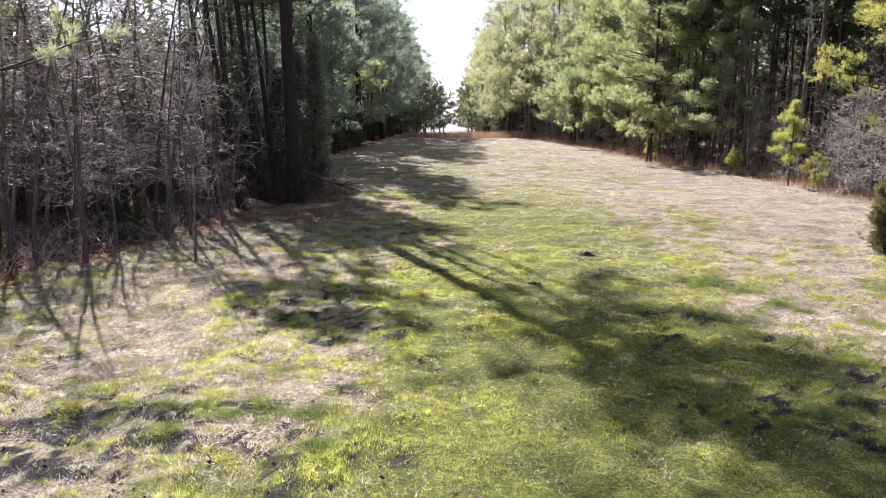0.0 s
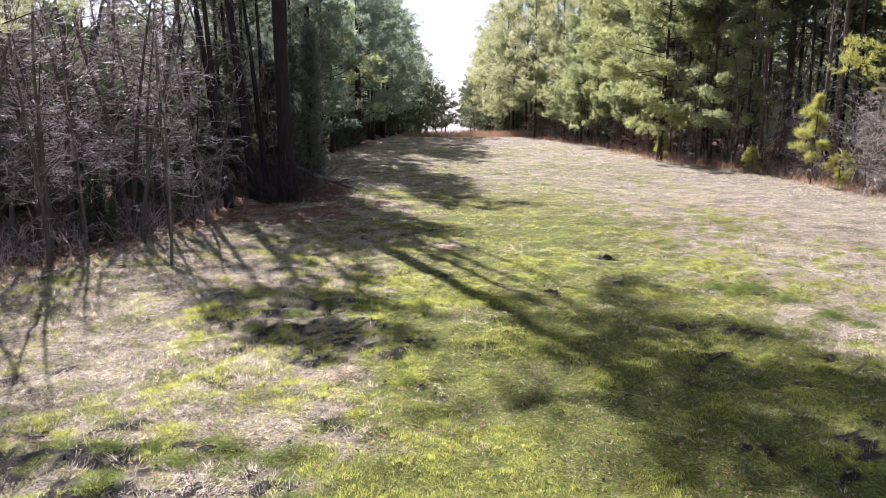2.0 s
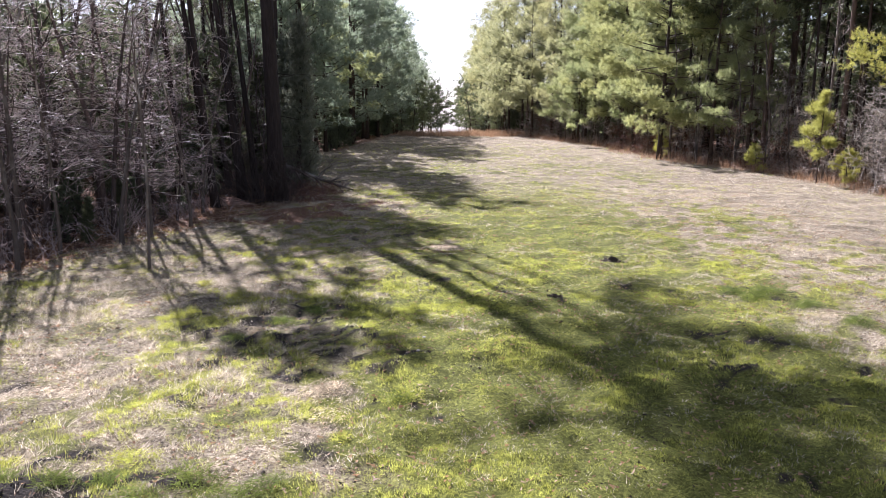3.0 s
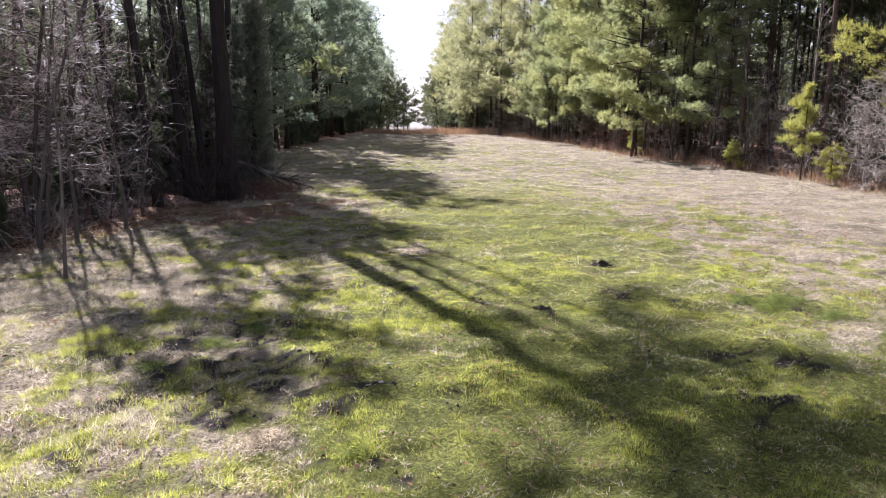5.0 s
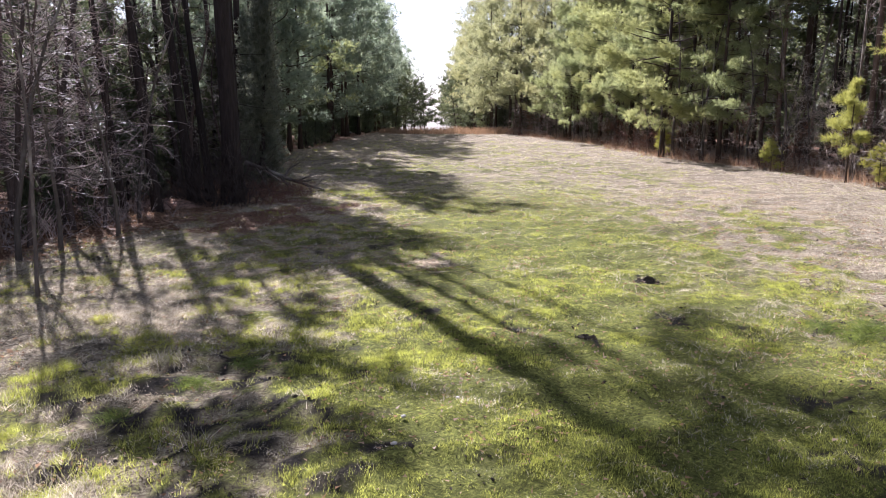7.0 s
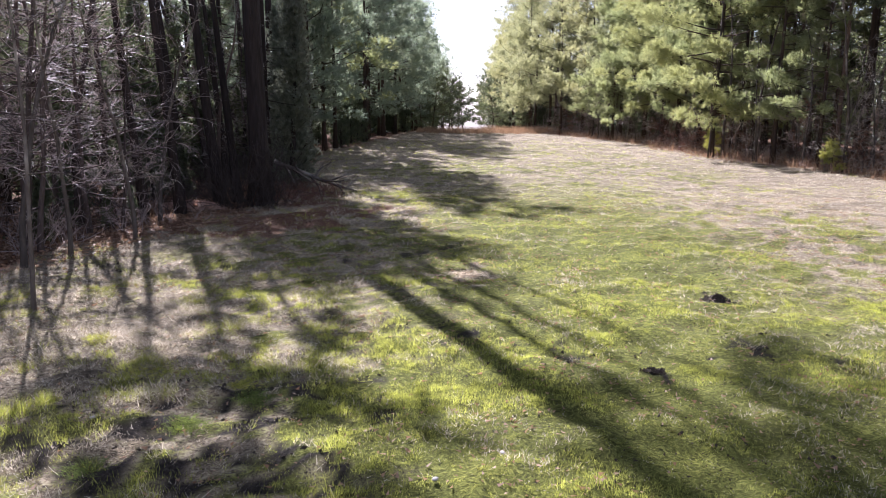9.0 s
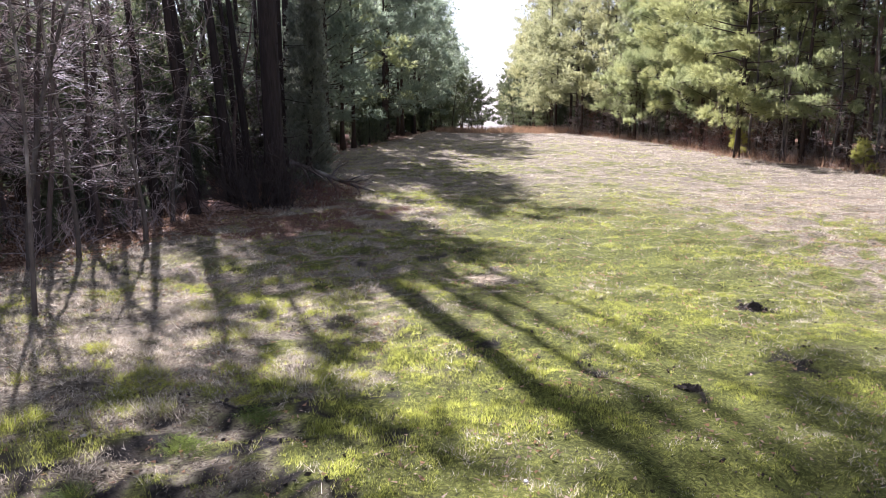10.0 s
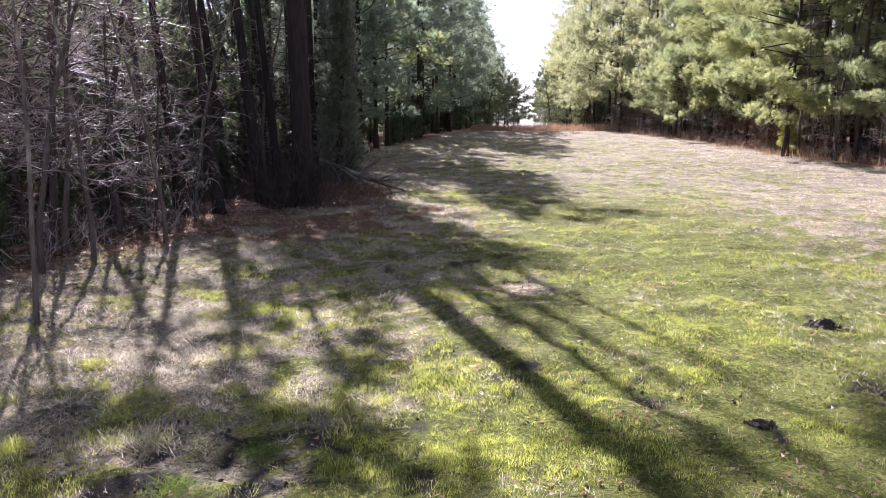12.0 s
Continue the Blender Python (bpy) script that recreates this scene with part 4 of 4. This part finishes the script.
# near pine limb over the left edge
limb_pine = plume_pine(13, 0.12, 0.55, 3.0, 18, 2, 18, 0.24, HAZE_PALED_NEEDLE, 0.014, 11, label="Pine reaching a low limb over the clearing's edge", single=True, bend=0.01, puff=0.38,
                       reaching=((5.5, 4.6, -1.4, -0.25), (5.8, 3.6, -0.4, 0.1)))
put(limb_pine, -12.6, 20.4, 0, 1.0, "", True)

# ---- fallen limb ----
fallen = new("fallen_branch")
tagged(fallen, "Bare grey fallen branch lying beside the dark cedars", "branch")
main = Geo()
spine = np.array([(-6.3, 39.9, 1.34), (-5.5, 40.2, 1.0), (-4.7, 40.55, 0.62), (-3.95, 40.9, 0.3), (-3.2, 41.2, 0.05)])
main.tube(spine, [0.10, 0.09, 0.075, 0.055, 0.022], 7)
part("stem", main, GREY_BARK, fallen)
for s, way, long_ in ((0.12, (0.5, -0.5, -0.75), 1.5), (0.2, (0.9, -0.3, -0.5), 1.6), (0.3, (-0.4, -0.7, 0.5), 0.9), (0.4, (0.7, -0.6, -0.35), 1.3), (0.46, (0.5, 0.5, 0.6), 1.0), (0.55, (0.9, -0.5, -0.1), 1.4), (0.64, (0.8, 0.3, 0.5), 0.9), (0.72, (0.9, -0.7, -0.1), 1.0), (0.85, (0.7, 0.6, 0.4), 0.7)):
    q, d = at_share(spine, s)
    bough = curve_of(q, way, long_, 5, 0.14)
    side_ = Geo()
    side_.tube(bough, np.linspace(0.05, 0.014, 6), 5)
    limb_ = part("side_branch", side_, GREY_BARK, fallen)
    for u in (0.45, 0.7, 0.9):
        q2, d2 = at_share(bough, u)
        spray = Geo()
        spray.tube(curve_of(q2, d2 / (np.linalg.norm(d2) + 1e-9) + rng.normal(size=3) * 0.6, rng.uniform(0.25, 0.6), 3, 0.25), np.linspace(0.014, 0.006, 4), 4)
        part("twig", spray, GREY_BARK, limb_)

# a broken top of pale twigs and a drift of leaves among the stems
snapped = bare_tree(3.6, 0.035, 16, GREY_BARK, SUN_PALED_TWIG, low=0.3, reach=0.42, twigs=9, thick=1.2, label="Broken leafless treetop with pale twigs lying in the brush", flatness=0.6, name="fallen_treetop", spray=2, single=True)
snapped.matrix_basis = pose(-11.6, 33.2, 0.75, 0, 78, -12)
drift = Geo()
n = 2600
a_, r_ = rng.uniform(0, 2 * np.pi, n), np.sqrt(rng.uniform(0, 1, n))
px, py = -8.3 + 1.25 * r_ * np.cos(a_), 36.1 + 0.8 * r_ * np.sin(a_)
turn_ = rng.uniform(0, 2 * np.pi, n)
blades(drift, np.stack([px, py, lay(px, py) + 0.28 * (1 - r_ * r_) * rng.uniform(0, 1, n)], -1), np.stack([np.cos(turn_), np.sin(turn_), rng.uniform(-0.1, 0.7, n)], -1), rng.uniform(0.08, 0.17, n), rng.uniform(0.06, 0.11, n))
# Leaf colour made paler here to stand for sun on the drift.
SUNLIT_LEAF = leaf_material("sunlit_dead_leaf", (0.30, 0.18, 0.14), (0.66, 0.52, 0.44), 0.35, (1, 0.85, 0.72))
tagged(part("leaf_drift", drift, SUNLIT_LEAF, smooth=False), "Drift of dead leaves coloured pale for a sunlit patch", "leaves", kind="stuff")

# ---- brush and dead stalks along the edges ----
def brush(name, label, mat, count, x0, x1, y0, y1, near, far, side, tall, width, lean, clump=0.9):
    x, y = scatter(count, x0, x1, y0, y1)
    d = left_edge(y) - x if side < 0 else x - right_edge(y)
    d = d + (fractal(x, y, 2.5, 81, 3) - 0.5) * 3.0
    keep = (d > near) & (d < far) & (fractal(x, y, clump, 83, 2) > 0.46)
    x, y = x[keep], y[keep]
    n = len(x)
    ang = rng.uniform(0, 2 * np.pi, n)
    t = lean * rng.uniform(0.1, 1.2, n)
    geo = Geo()
    blades(geo, np.stack([x, y, lay(x, y) - 0.02], -1), np.stack([np.cos(ang) * t, np.sin(ang) * t, np.ones(n)], -1), tall * rng.uniform(0.35, 1.2, n), width * rng.uniform(0.6, 1.4, n), 1.0)
    return tagged(part(name, geo, mat, smooth=False), label, "brush", kind="stuff")


brush("rust_brush", "Rust-brown broom grass along the sunlit wood", RUST_BLADE, 60000, 8, 30, 28, 118, -1.2, 2.2, 1, 0.75, 0.022, 0.45)
brush("rust_brush", "Rust-brown broom grass along the shaded wood", RUST_BLADE, 15000, -16, 10, 36, 118, -1.0, 1.2, -1, 0.35, 0.022, 0.6)
brush("dark_brambles", "Dark tangled low brambles under the leafless trees", BRAMBLE, 40000, -22, -4, 19, 46, 1.1, 6, -1, 0.5, 0.018, 1.4, 1.6)
brush("dry_weeds", "Dry brown weeds under the leafless trees", RUST_BLADE, 14000, -22, -4, 18, 46, 0.0, 6, -1, 0.3, 0.016, 0.7)


def thicket(label, count, x0, x1, y0, y1, near, far, side, tall, mat):
    geo, tips, ways = Geo(), [], []
    while count:
        x, y = float(rng.uniform(x0, x1)), float(rng.uniform(y0, y1))
        d = float(left_edge(y) - x) if side < 0 else float(x - right_edge(y))
        if not near < d < far:
            continue
        count -= 1
        z = float(lay(x, y))
        for _ in range(4):
            h = tall * rng.uniform(0.5, 1.2)
            st = curve_of((x + rng.normal() * 0.15, y + rng.normal() * 0.15, z - 0.03), (rng.normal() * 0.55, rng.normal() * 0.55, 1), h, 3, 0.3)
            geo.tube(st, np.linspace(0.011, 0.004, 4), 3, False)
            for _ in range(6):
                q, dd = at_share(st, rng.uniform(0.3, 0.95))
                tips.append(q)
                ways.append(dd / (np.linalg.norm(dd) + 1e-9) + rng.normal(size=3) * 0.6)
    blades(geo, np.array(tips), np.array(ways), tall * rng.uniform(0.15, 0.45, len(tips)), 0.013)
    return tagged(part("underbrush", geo, mat), label, "brush", kind="stuff")


thicket("Tangle of thin bare stems under the sunlit wood", 520, 10, 34, 32, 116, 0.0, 4.5, 1, 1.3, TAN_TWIG)
thicket("Reddish bare stems along the sunlit wood", 330, 10, 34, 32, 116, -0.3, 2.5, 1, 0.8, RED_TWIG)
thicket("Tangle of thin bare stems under the shaded wood", 420, -24, -5, 20, 60, 1.3, 10, -1, 1.4, DARK_TWIG)
thicket("Pale thin stems among the dark brambles", 90, -16, -5, 20, 34, 0.3, 4, -1, 1.1, TWIG)
thicket("Dark suckers and vines round the old pine's foot", 46, -7.6, -5.3, 35.9, 37.6, -3, 3, -1, 2.6, DARK_TWIG)
thicket("Reddish brambles beside the old pine", 60, -6.4, -3.8, 36.6, 41.5, -2.6, 1.0, -1, 0.75, RED_TWIG)

# ---- dead leaves on the wood's floor ----
def leaf_litter(label, count, x0, x1, y0, y1, side):
    x, y = scatter(count, x0, x1, y0, y1)
    d = left_edge(y) - x if side < 0 else x - right_edge(y)
    keep = (d > -0.8) & (d < 9)
    x, y = x[keep], y[keep]
    n = len(x)
    ang = rng.uniform(0, 2 * np.pi, n)
    geo = Geo()
    blades(geo, np.stack([x, y, lay(x, y) + 0.01], -1), np.stack([np.cos(ang), np.sin(ang), rng.uniform(-0.1, 0.5, n)], -1), rng.uniform(0.06, 0.13, n), rng.uniform(0.04, 0.09, n))
    return tagged(part("dead_leaves", geo, DEAD_LEAF, smooth=False), label, "leaves", kind="stuff")


leaf_litter("Brown dead leaves on the shaded wood's floor", 40000, -20, -4, 19, 46, -1)
leaf_litter("Brown dead leaves on the sunlit wood's floor", 26000, 17, 32, 33, 80, 1)

# broom grass across the clearing's far end
x, y = scatter(9000, -3, 15, 102, 111)
geo = Geo()
ang = rng.uniform(0, 2 * np.pi, len(x))
blades(geo, np.stack([x, y, lay(x, y) - 0.02], -1), np.stack([np.cos(ang) * 0.3, np.sin(ang) * 0.3, np.ones(len(x))], -1), rng.uniform(0.3, 0.95, len(x)) * (0.4 + fractal(x, y, 3, 91, 2)), 0.035, 1.0)
tagged(part("rust_brush", geo, RUST_BLADE, smooth=False), "Rust-brown broom grass closing the clearing's far end", "brush", kind="stuff")

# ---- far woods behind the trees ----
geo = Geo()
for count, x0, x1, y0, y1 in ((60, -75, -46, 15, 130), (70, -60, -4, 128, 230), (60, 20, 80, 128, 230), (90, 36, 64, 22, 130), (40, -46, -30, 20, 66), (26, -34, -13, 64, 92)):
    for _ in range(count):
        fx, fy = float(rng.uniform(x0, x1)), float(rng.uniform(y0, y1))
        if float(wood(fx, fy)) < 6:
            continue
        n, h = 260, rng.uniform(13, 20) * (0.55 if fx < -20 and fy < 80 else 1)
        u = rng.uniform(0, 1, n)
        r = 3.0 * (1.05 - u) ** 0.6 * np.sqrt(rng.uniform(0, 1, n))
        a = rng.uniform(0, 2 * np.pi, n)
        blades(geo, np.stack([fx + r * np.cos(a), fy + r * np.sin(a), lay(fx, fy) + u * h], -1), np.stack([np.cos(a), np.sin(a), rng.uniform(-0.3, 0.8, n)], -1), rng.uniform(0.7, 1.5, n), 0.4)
tagged(part("far_woods", geo, DARKENED_NEEDLE, smooth=False), "Dark mass of pines closing the woods", "woods", kind="stuff")

# Added leaf masses that darken the woods' inside and stop sky gaps.
geo = Geo()
for count, x0, x1, y0, y1, h0, h1 in ((90, -44, -22, 32, 66, 7.5, 10.5), (60, 36, 50, 36, 96, 9, 14), (110, -44, -8, 92, 150, 4.5, 8), (70, 16, 48, 100, 150, 4.5, 8)):
    for _ in range(count):
        fx, fy = float(rng.uniform(x0, x1)), float(rng.uniform(y0, y1))
        if float(wood(fx, fy)) < 3.5:
            continue
        n, h = 330, rng.uniform(h0, h1)
        u = rng.uniform(0, 1, n)
        r = 2.4 * (1.05 - u) ** 0.5 * np.sqrt(rng.uniform(0, 1, n))
        a = rng.uniform(0, 2 * np.pi, n)
        blades(geo, np.stack([fx + r * np.cos(a), fy + r * np.sin(a), lay(fx, fy) + u * h], -1), np.stack([np.cos(a), np.sin(a), rng.uniform(-0.3, 0.8, n)], -1), rng.uniform(0.6, 1.2, n), 0.34)
tagged(part("evergreen_underwood", geo, CEDAR, smooth=False), "Added dark leaf mass that makes the woods' inside dark", "woods", kind="stuff")

# ---- clods, mounds and stones ----
EARTH = bark_material("dark_earth", (0.03, 0.024, 0.019), (0.15, 0.12, 0.09), 14.0, 1.0, 0.95, 0.4)
STONE = bark_material("pale_stone", (0.36, 0.34, 0.31), (0.58, 0.56, 0.51), 9.0, 1.0, 0.8, 0.3)
OCTA_V = np.array([(1, 0, 0), (-1, 0, 0), (0, 1, 0), (0, -1, 0), (0, 0, 1), (0, 0, -1)], float)
OCTA_F = np.array([(0, 2, 4), (2, 1, 4), (1, 3, 4), (3, 0, 4), (2, 0, 5), (1, 2, 5), (3, 1, 5), (0, 3, 5)])


def lumps(geo, where, size):
    n = len(where)
    turn = rng.normal(size=(n, 3, 3)) * 0.35 + np.eye(3)
    v = np.einsum("nij,kj->nki", turn, OCTA_V) * np.asarray(size)[:, None, None] * rng.uniform(0.6, 1.3, (n, 6, 1)) + where[:, None]
    geo.add(v, (OCTA_F[None] + 6 * np.arange(n)[:, None, None]).reshape(-1, 3))


x, y = scatter(140000, -12, 13, 8, 34)
keep = rng.uniform(size=140000) < soil(x, y) * 0.22
x, y = x[keep], y[keep]
geo = Geo()
lumps(geo, np.stack([x, y, lay(x, y) + 0.005], -1), np.minimum(rng.gamma(1.6, 0.008, len(x)) + 0.005, 0.026))
tagged(part("soil", geo, EARTH, smooth=False), "Dark crumbly clods of rooted-up earth", "soil", kind="stuff")


def soil_mound(x, y, radius, height):
    thing = new("soil_mound")
    tagged(thing, "Low mound of dark crumbly dug-up earth", "mound", "mounds of earth")
    heap = Geo()
    rings, sides = 10, 30
    v = []
    for k in range(rings + 1):
        for s in range(sides):
            a, r = 2 * math.pi * s / sides, radius * k / rings
            px, py = r * math.cos(a) * 1.2, r * math.sin(a)
            v.append((px, py, float(lay(x + px, y + py)) - 0.02 + height * math.cos(0.5 * math.pi * k / rings) ** 1.3 * (0.55 + 0.9 * float(fractal(x + px, y + py, 0.16, 95, 3)))))
    f = []
    for k in range(rings):
        for s in range(sides):
            a, b_ = k * sides + s, k * sides + (s + 1) % sides
            f += [(a, b_, b_ + sides), (a, b_ + sides, a + sides)]
    heap.add(v, f)
    thing.location = (x, y, 0)
    part("earth", heap, EARTH, thing, smooth=False)
    n = 350
    a, r = rng.uniform(0, 2 * np.pi, n), radius * np.sqrt(rng.uniform(0, 1.9, n))
    px, py = r * np.cos(a) * 1.2, r * np.sin(a)
    crumbs = Geo()
    lumps(crumbs, np.stack([px, py, lay(x + px, y + py) + height * np.clip(1 - r / radius, 0, 1)], -1), rng.gamma(1.6, 0.006, n) + 0.004)
    tagged(part("crumb", crumbs, EARTH, thing, smooth=False), kind="stuff")


for x, y, r, h in ((5.5, 24.0, 0.18, 0.09), (3.3, 20.2, 0.11, 0.06)):
    soil_mound(x, y, r, h)
for x, y, s in ((0.3, 17.0, 0.042), (0.2, 16.3, 0.048), (1.0, 17.6, 0.036), (-3.7, 18.5, 0.04)):
    geo = Geo()
    v, f = [(0, 0, 0.42)], []
    for k, (r, z) in enumerate(((0.7, 0.75), (1.0, 0.2), (0.85, -0.4))):
        for t in range(9):
            a = 2 * math.pi * t / 9
            v.append((r * math.cos(a) * rng.uniform(0.85, 1.15), r * math.sin(a) * rng.uniform(0.85, 1.15) * 0.75, z * rng.uniform(0.85, 1.15) * 0.35))
    f += [(0, 1 + t, 1 + (t + 1) % 9) for t in range(9)]
    for k in range(2):
        for t in range(9):
            a, b_ = 1 + 9 * k + t, 1 + 9 * k + (t + 1) % 9
            f += [(a, a + 9, b_ + 9), (a, b_ + 9, b_)]
    geo.add(np.array(v) * s, f)
    stone = part("stone", geo, STONE)
    stone.matrix_basis = pose(x, y, float(lay(x, y)) + 0.02, 0, 0, float(rng.uniform(0, 360)))
    tagged(stone, "Pale rounded field stone lying in the grass", "stone", "pale stones in the grass")

# ---- flecks on the field ----
x, y = scatter(46000, -13, 16, 7.5, 40)
keep = (wood(x, y) < -0.3) & (rng.uniform(size=46000) < 0.15 + 0.85 * ramp(fractal(x, y, 0.8, 99, 3), 0.48, 0.68))
x, y = x[keep], y[keep]
n = len(x)
ang = rng.uniform(0, 2 * np.pi, n)
geo = Geo()
blades(geo, np.stack([x, y, lay(x, y) + 0.02], -1), np.stack([np.cos(ang), np.sin(ang), rng.uniform(-0.1, 0.6, n)], -1), rng.uniform(0.03, 0.085, n), rng.uniform(0.015, 0.05, n))
tagged(part("dead_leaves", geo, DEAD_LEAF, smooth=False), "Scattered dead leaves and chaff on the grass", "leaves", kind="stuff")
x, y = scatter(22000, -13, 16, 7.5, 36)
keep = (wood(x, y) < -0.3) & (rng.uniform(size=22000) < ramp(fractal(x, y, 0.6, 101, 3), 0.50, 0.70))
x, y = x[keep], y[keep]
geo = Geo()
lumps(geo, np.stack([x, y, lay(x, y) + 0.01], -1), np.minimum(rng.gamma(2.0, 0.0035, len(x)) + 0.004, 0.015))
tagged(part("soil", geo, EARTH, smooth=False), "Small loose clods of earth among the grass", "soil", kind="stuff")


# ---- tussocks of taller grass ----
def tussock(radius, height, count, mat, label, lean, combed=False):
    """A ragged clump of grass; combed lies over to one side."""
    width = 0.005 if combed else 0.0075
    thing = new("grass_tussock")
    tagged(thing, label, "grass")
    geo = Geo()
    foot = rng.normal(size=(count, 3)) * [radius * 0.75, radius * 0.5, 0.0]
    foot[:, 2] = -0.02
    share = np.exp(-((foot[:, 0] / radius) ** 2 + (foot[:, 1] / radius) ** 2))
    out = foot[:, :2] / radius * lean * 0.5 + rng.normal(size=(count, 2)) * 0.4
    if combed:
        out = np.array([1.5, 0.4]) * rng.choice([-1, 1], (count, 1), p=[0.3, 0.7]) + rng.normal(size=(count, 2)) * 1.1
    long_ = height * rng.uniform(0.4, 1.2, count) * (0.5 + 0.6 * share)
    way = np.concatenate([out, np.ones((count, 1))], 1)
    way /= np.linalg.norm(way, axis=1, keepdims=True)
    blades(geo, foot, way, long_ * 0.7, width, 1.0)
    knee = foot + way * (long_ * 0.5)[:, None]
    blades(geo, knee, way + np.concatenate([out * 1.2, -0.6 * np.ones((count, 1))], 1), long_ * 0.6, width, 1.0)
    tagged(part("tuft", geo, mat, thing, smooth=False), kind="stuff")
    return thing


green_tussocks = Kind("green grass tussocks on the field", [
    tussock(0.22, 0.20, 300, GREEN_BLADE, "Tussock of taller dark green grass", 0.7),
    tussock(0.34, 0.18, 440, GREEN_BLADE, "Broad tussock of green grass beside bare earth", 0.8)])
# Tussocks coloured dark where shadow lies by the dug earth.
shaded_tussocks = Kind("dark green tussocks beside dug earth", [
    tussock(0.26, 0.22, 420, SHADED_BLADE, "Grass tussock, colour darkened for shade, beside dug-up earth", 0.7)])
for x, y, s in ((7.8, 20.0, 1.3), (8.2, 20.3, 1.2), (7.5, 20.6, 1.0), (8.7, 19.4, 0.9), (9.0, 18.0, 0.9), (9.4, 17.4, 0.8), (-1.9, 11.5, 1.0), (-2.4, 11.9, 1.1), (-1.5, 11.8, 0.8), (-2.9, 11.5, 1.0), (-3.4, 11.9, 0.9), (-4.0, 11.9, 0.9), (-3.7, 10.9, 1.0), (-4.6, 12.0, 0.8), (-2.3, 11.1, 0.9), (-1.3, 10.4, 0.9), (-0.1, 14.3, 0.9), (-3.2, 17.3, 0.8), (-2.6, 18.4, 0.9), (-2.0, 19.2, 0.8), (6.7, 11.4, 0.9), (7.4, 11.9, 0.9), (6.1, 10.9, 0.8)):
    shaded_tussocks.put(x, y, None, s)
for x, y, s in ((9.6, 16.2, 0.9), (-3.3, 12.4, 0.9), (-1.2, 10.0, 1.0), (-2.6, 10.0, 0.9), (-4.8, 12.4, 0.8),
                (-5.6, 11.9, 0.9), (-0.8, 13.0, 0.6), (0.0, 14.4, 0.8), (-2.0, 14.2, 0.7), (-3.2, 15.4, 0.8), (-4.4, 17.0, 0.8), (-2.3, 19.6, 0.7), (-1.0, 20.6, 0.7), (-3.8, 20.0, 0.9), (-4.9, 21.3, 0.8), (-2.9, 22.6, 0.7), (6.2, 13.9, 0.6), (7.3, 12.6, 0.7), (8.7, 14.0, 0.8)):
    green_tussocks.put(x, y, None, s)
straw_tussocks = Kind("straw tussocks on the field", [
    tussock(0.36, 0.15, 560, STRAW_BLADE, "Bleached straw tussock flopped over the grass", 1.5, True),
    tussock(0.55, 0.13, 860, STRAW_BLADE, "Broad flattened mat of bleached straw", 1.9, True)])
for x, y, s in ((-1.7, 12.7, 1.0), (-1.3, 13.6, 0.9), (-1.2, 14.7, 1.0), (-1.5, 16.3, 0.9), (-6.0, 14.2, 1.2), (-5.4, 14.8, 0.9), (-6.6, 13.4, 0.9), (-2.4, 10.7, 0.9), (-4.4, 10.2, 0.8), (-5.9, 10.4, 1.0), (-3.4, 13.9, 0.8), (-7.4, 15.8, 1.0), (-7.0, 17.6, 0.9), (-5.6, 18.4, 1.0), (-6.6, 20.4, 0.9), (-4.6, 23.6, 1.0), (-6.9, 23.0, 1.0),
                (-5.9, 25.6, 1.1), (-3.2, 25.0, 0.8), (9.3, 16.8, 1.2), (9.9, 17.2, 1.0), (8.6, 18.6, 0.8), (10.4, 15.6, 0.9), (8.3, 21.6, 0.7), (-3.0, 17.8, 0.7), (-2.0, 21.4, 0.7), (0.9, 26.2, 0.9), (-7.6, 12.0, 1.1), (-8.2, 19.2, 1.0)):
    straw_tussocks.put(x, y, None, s)
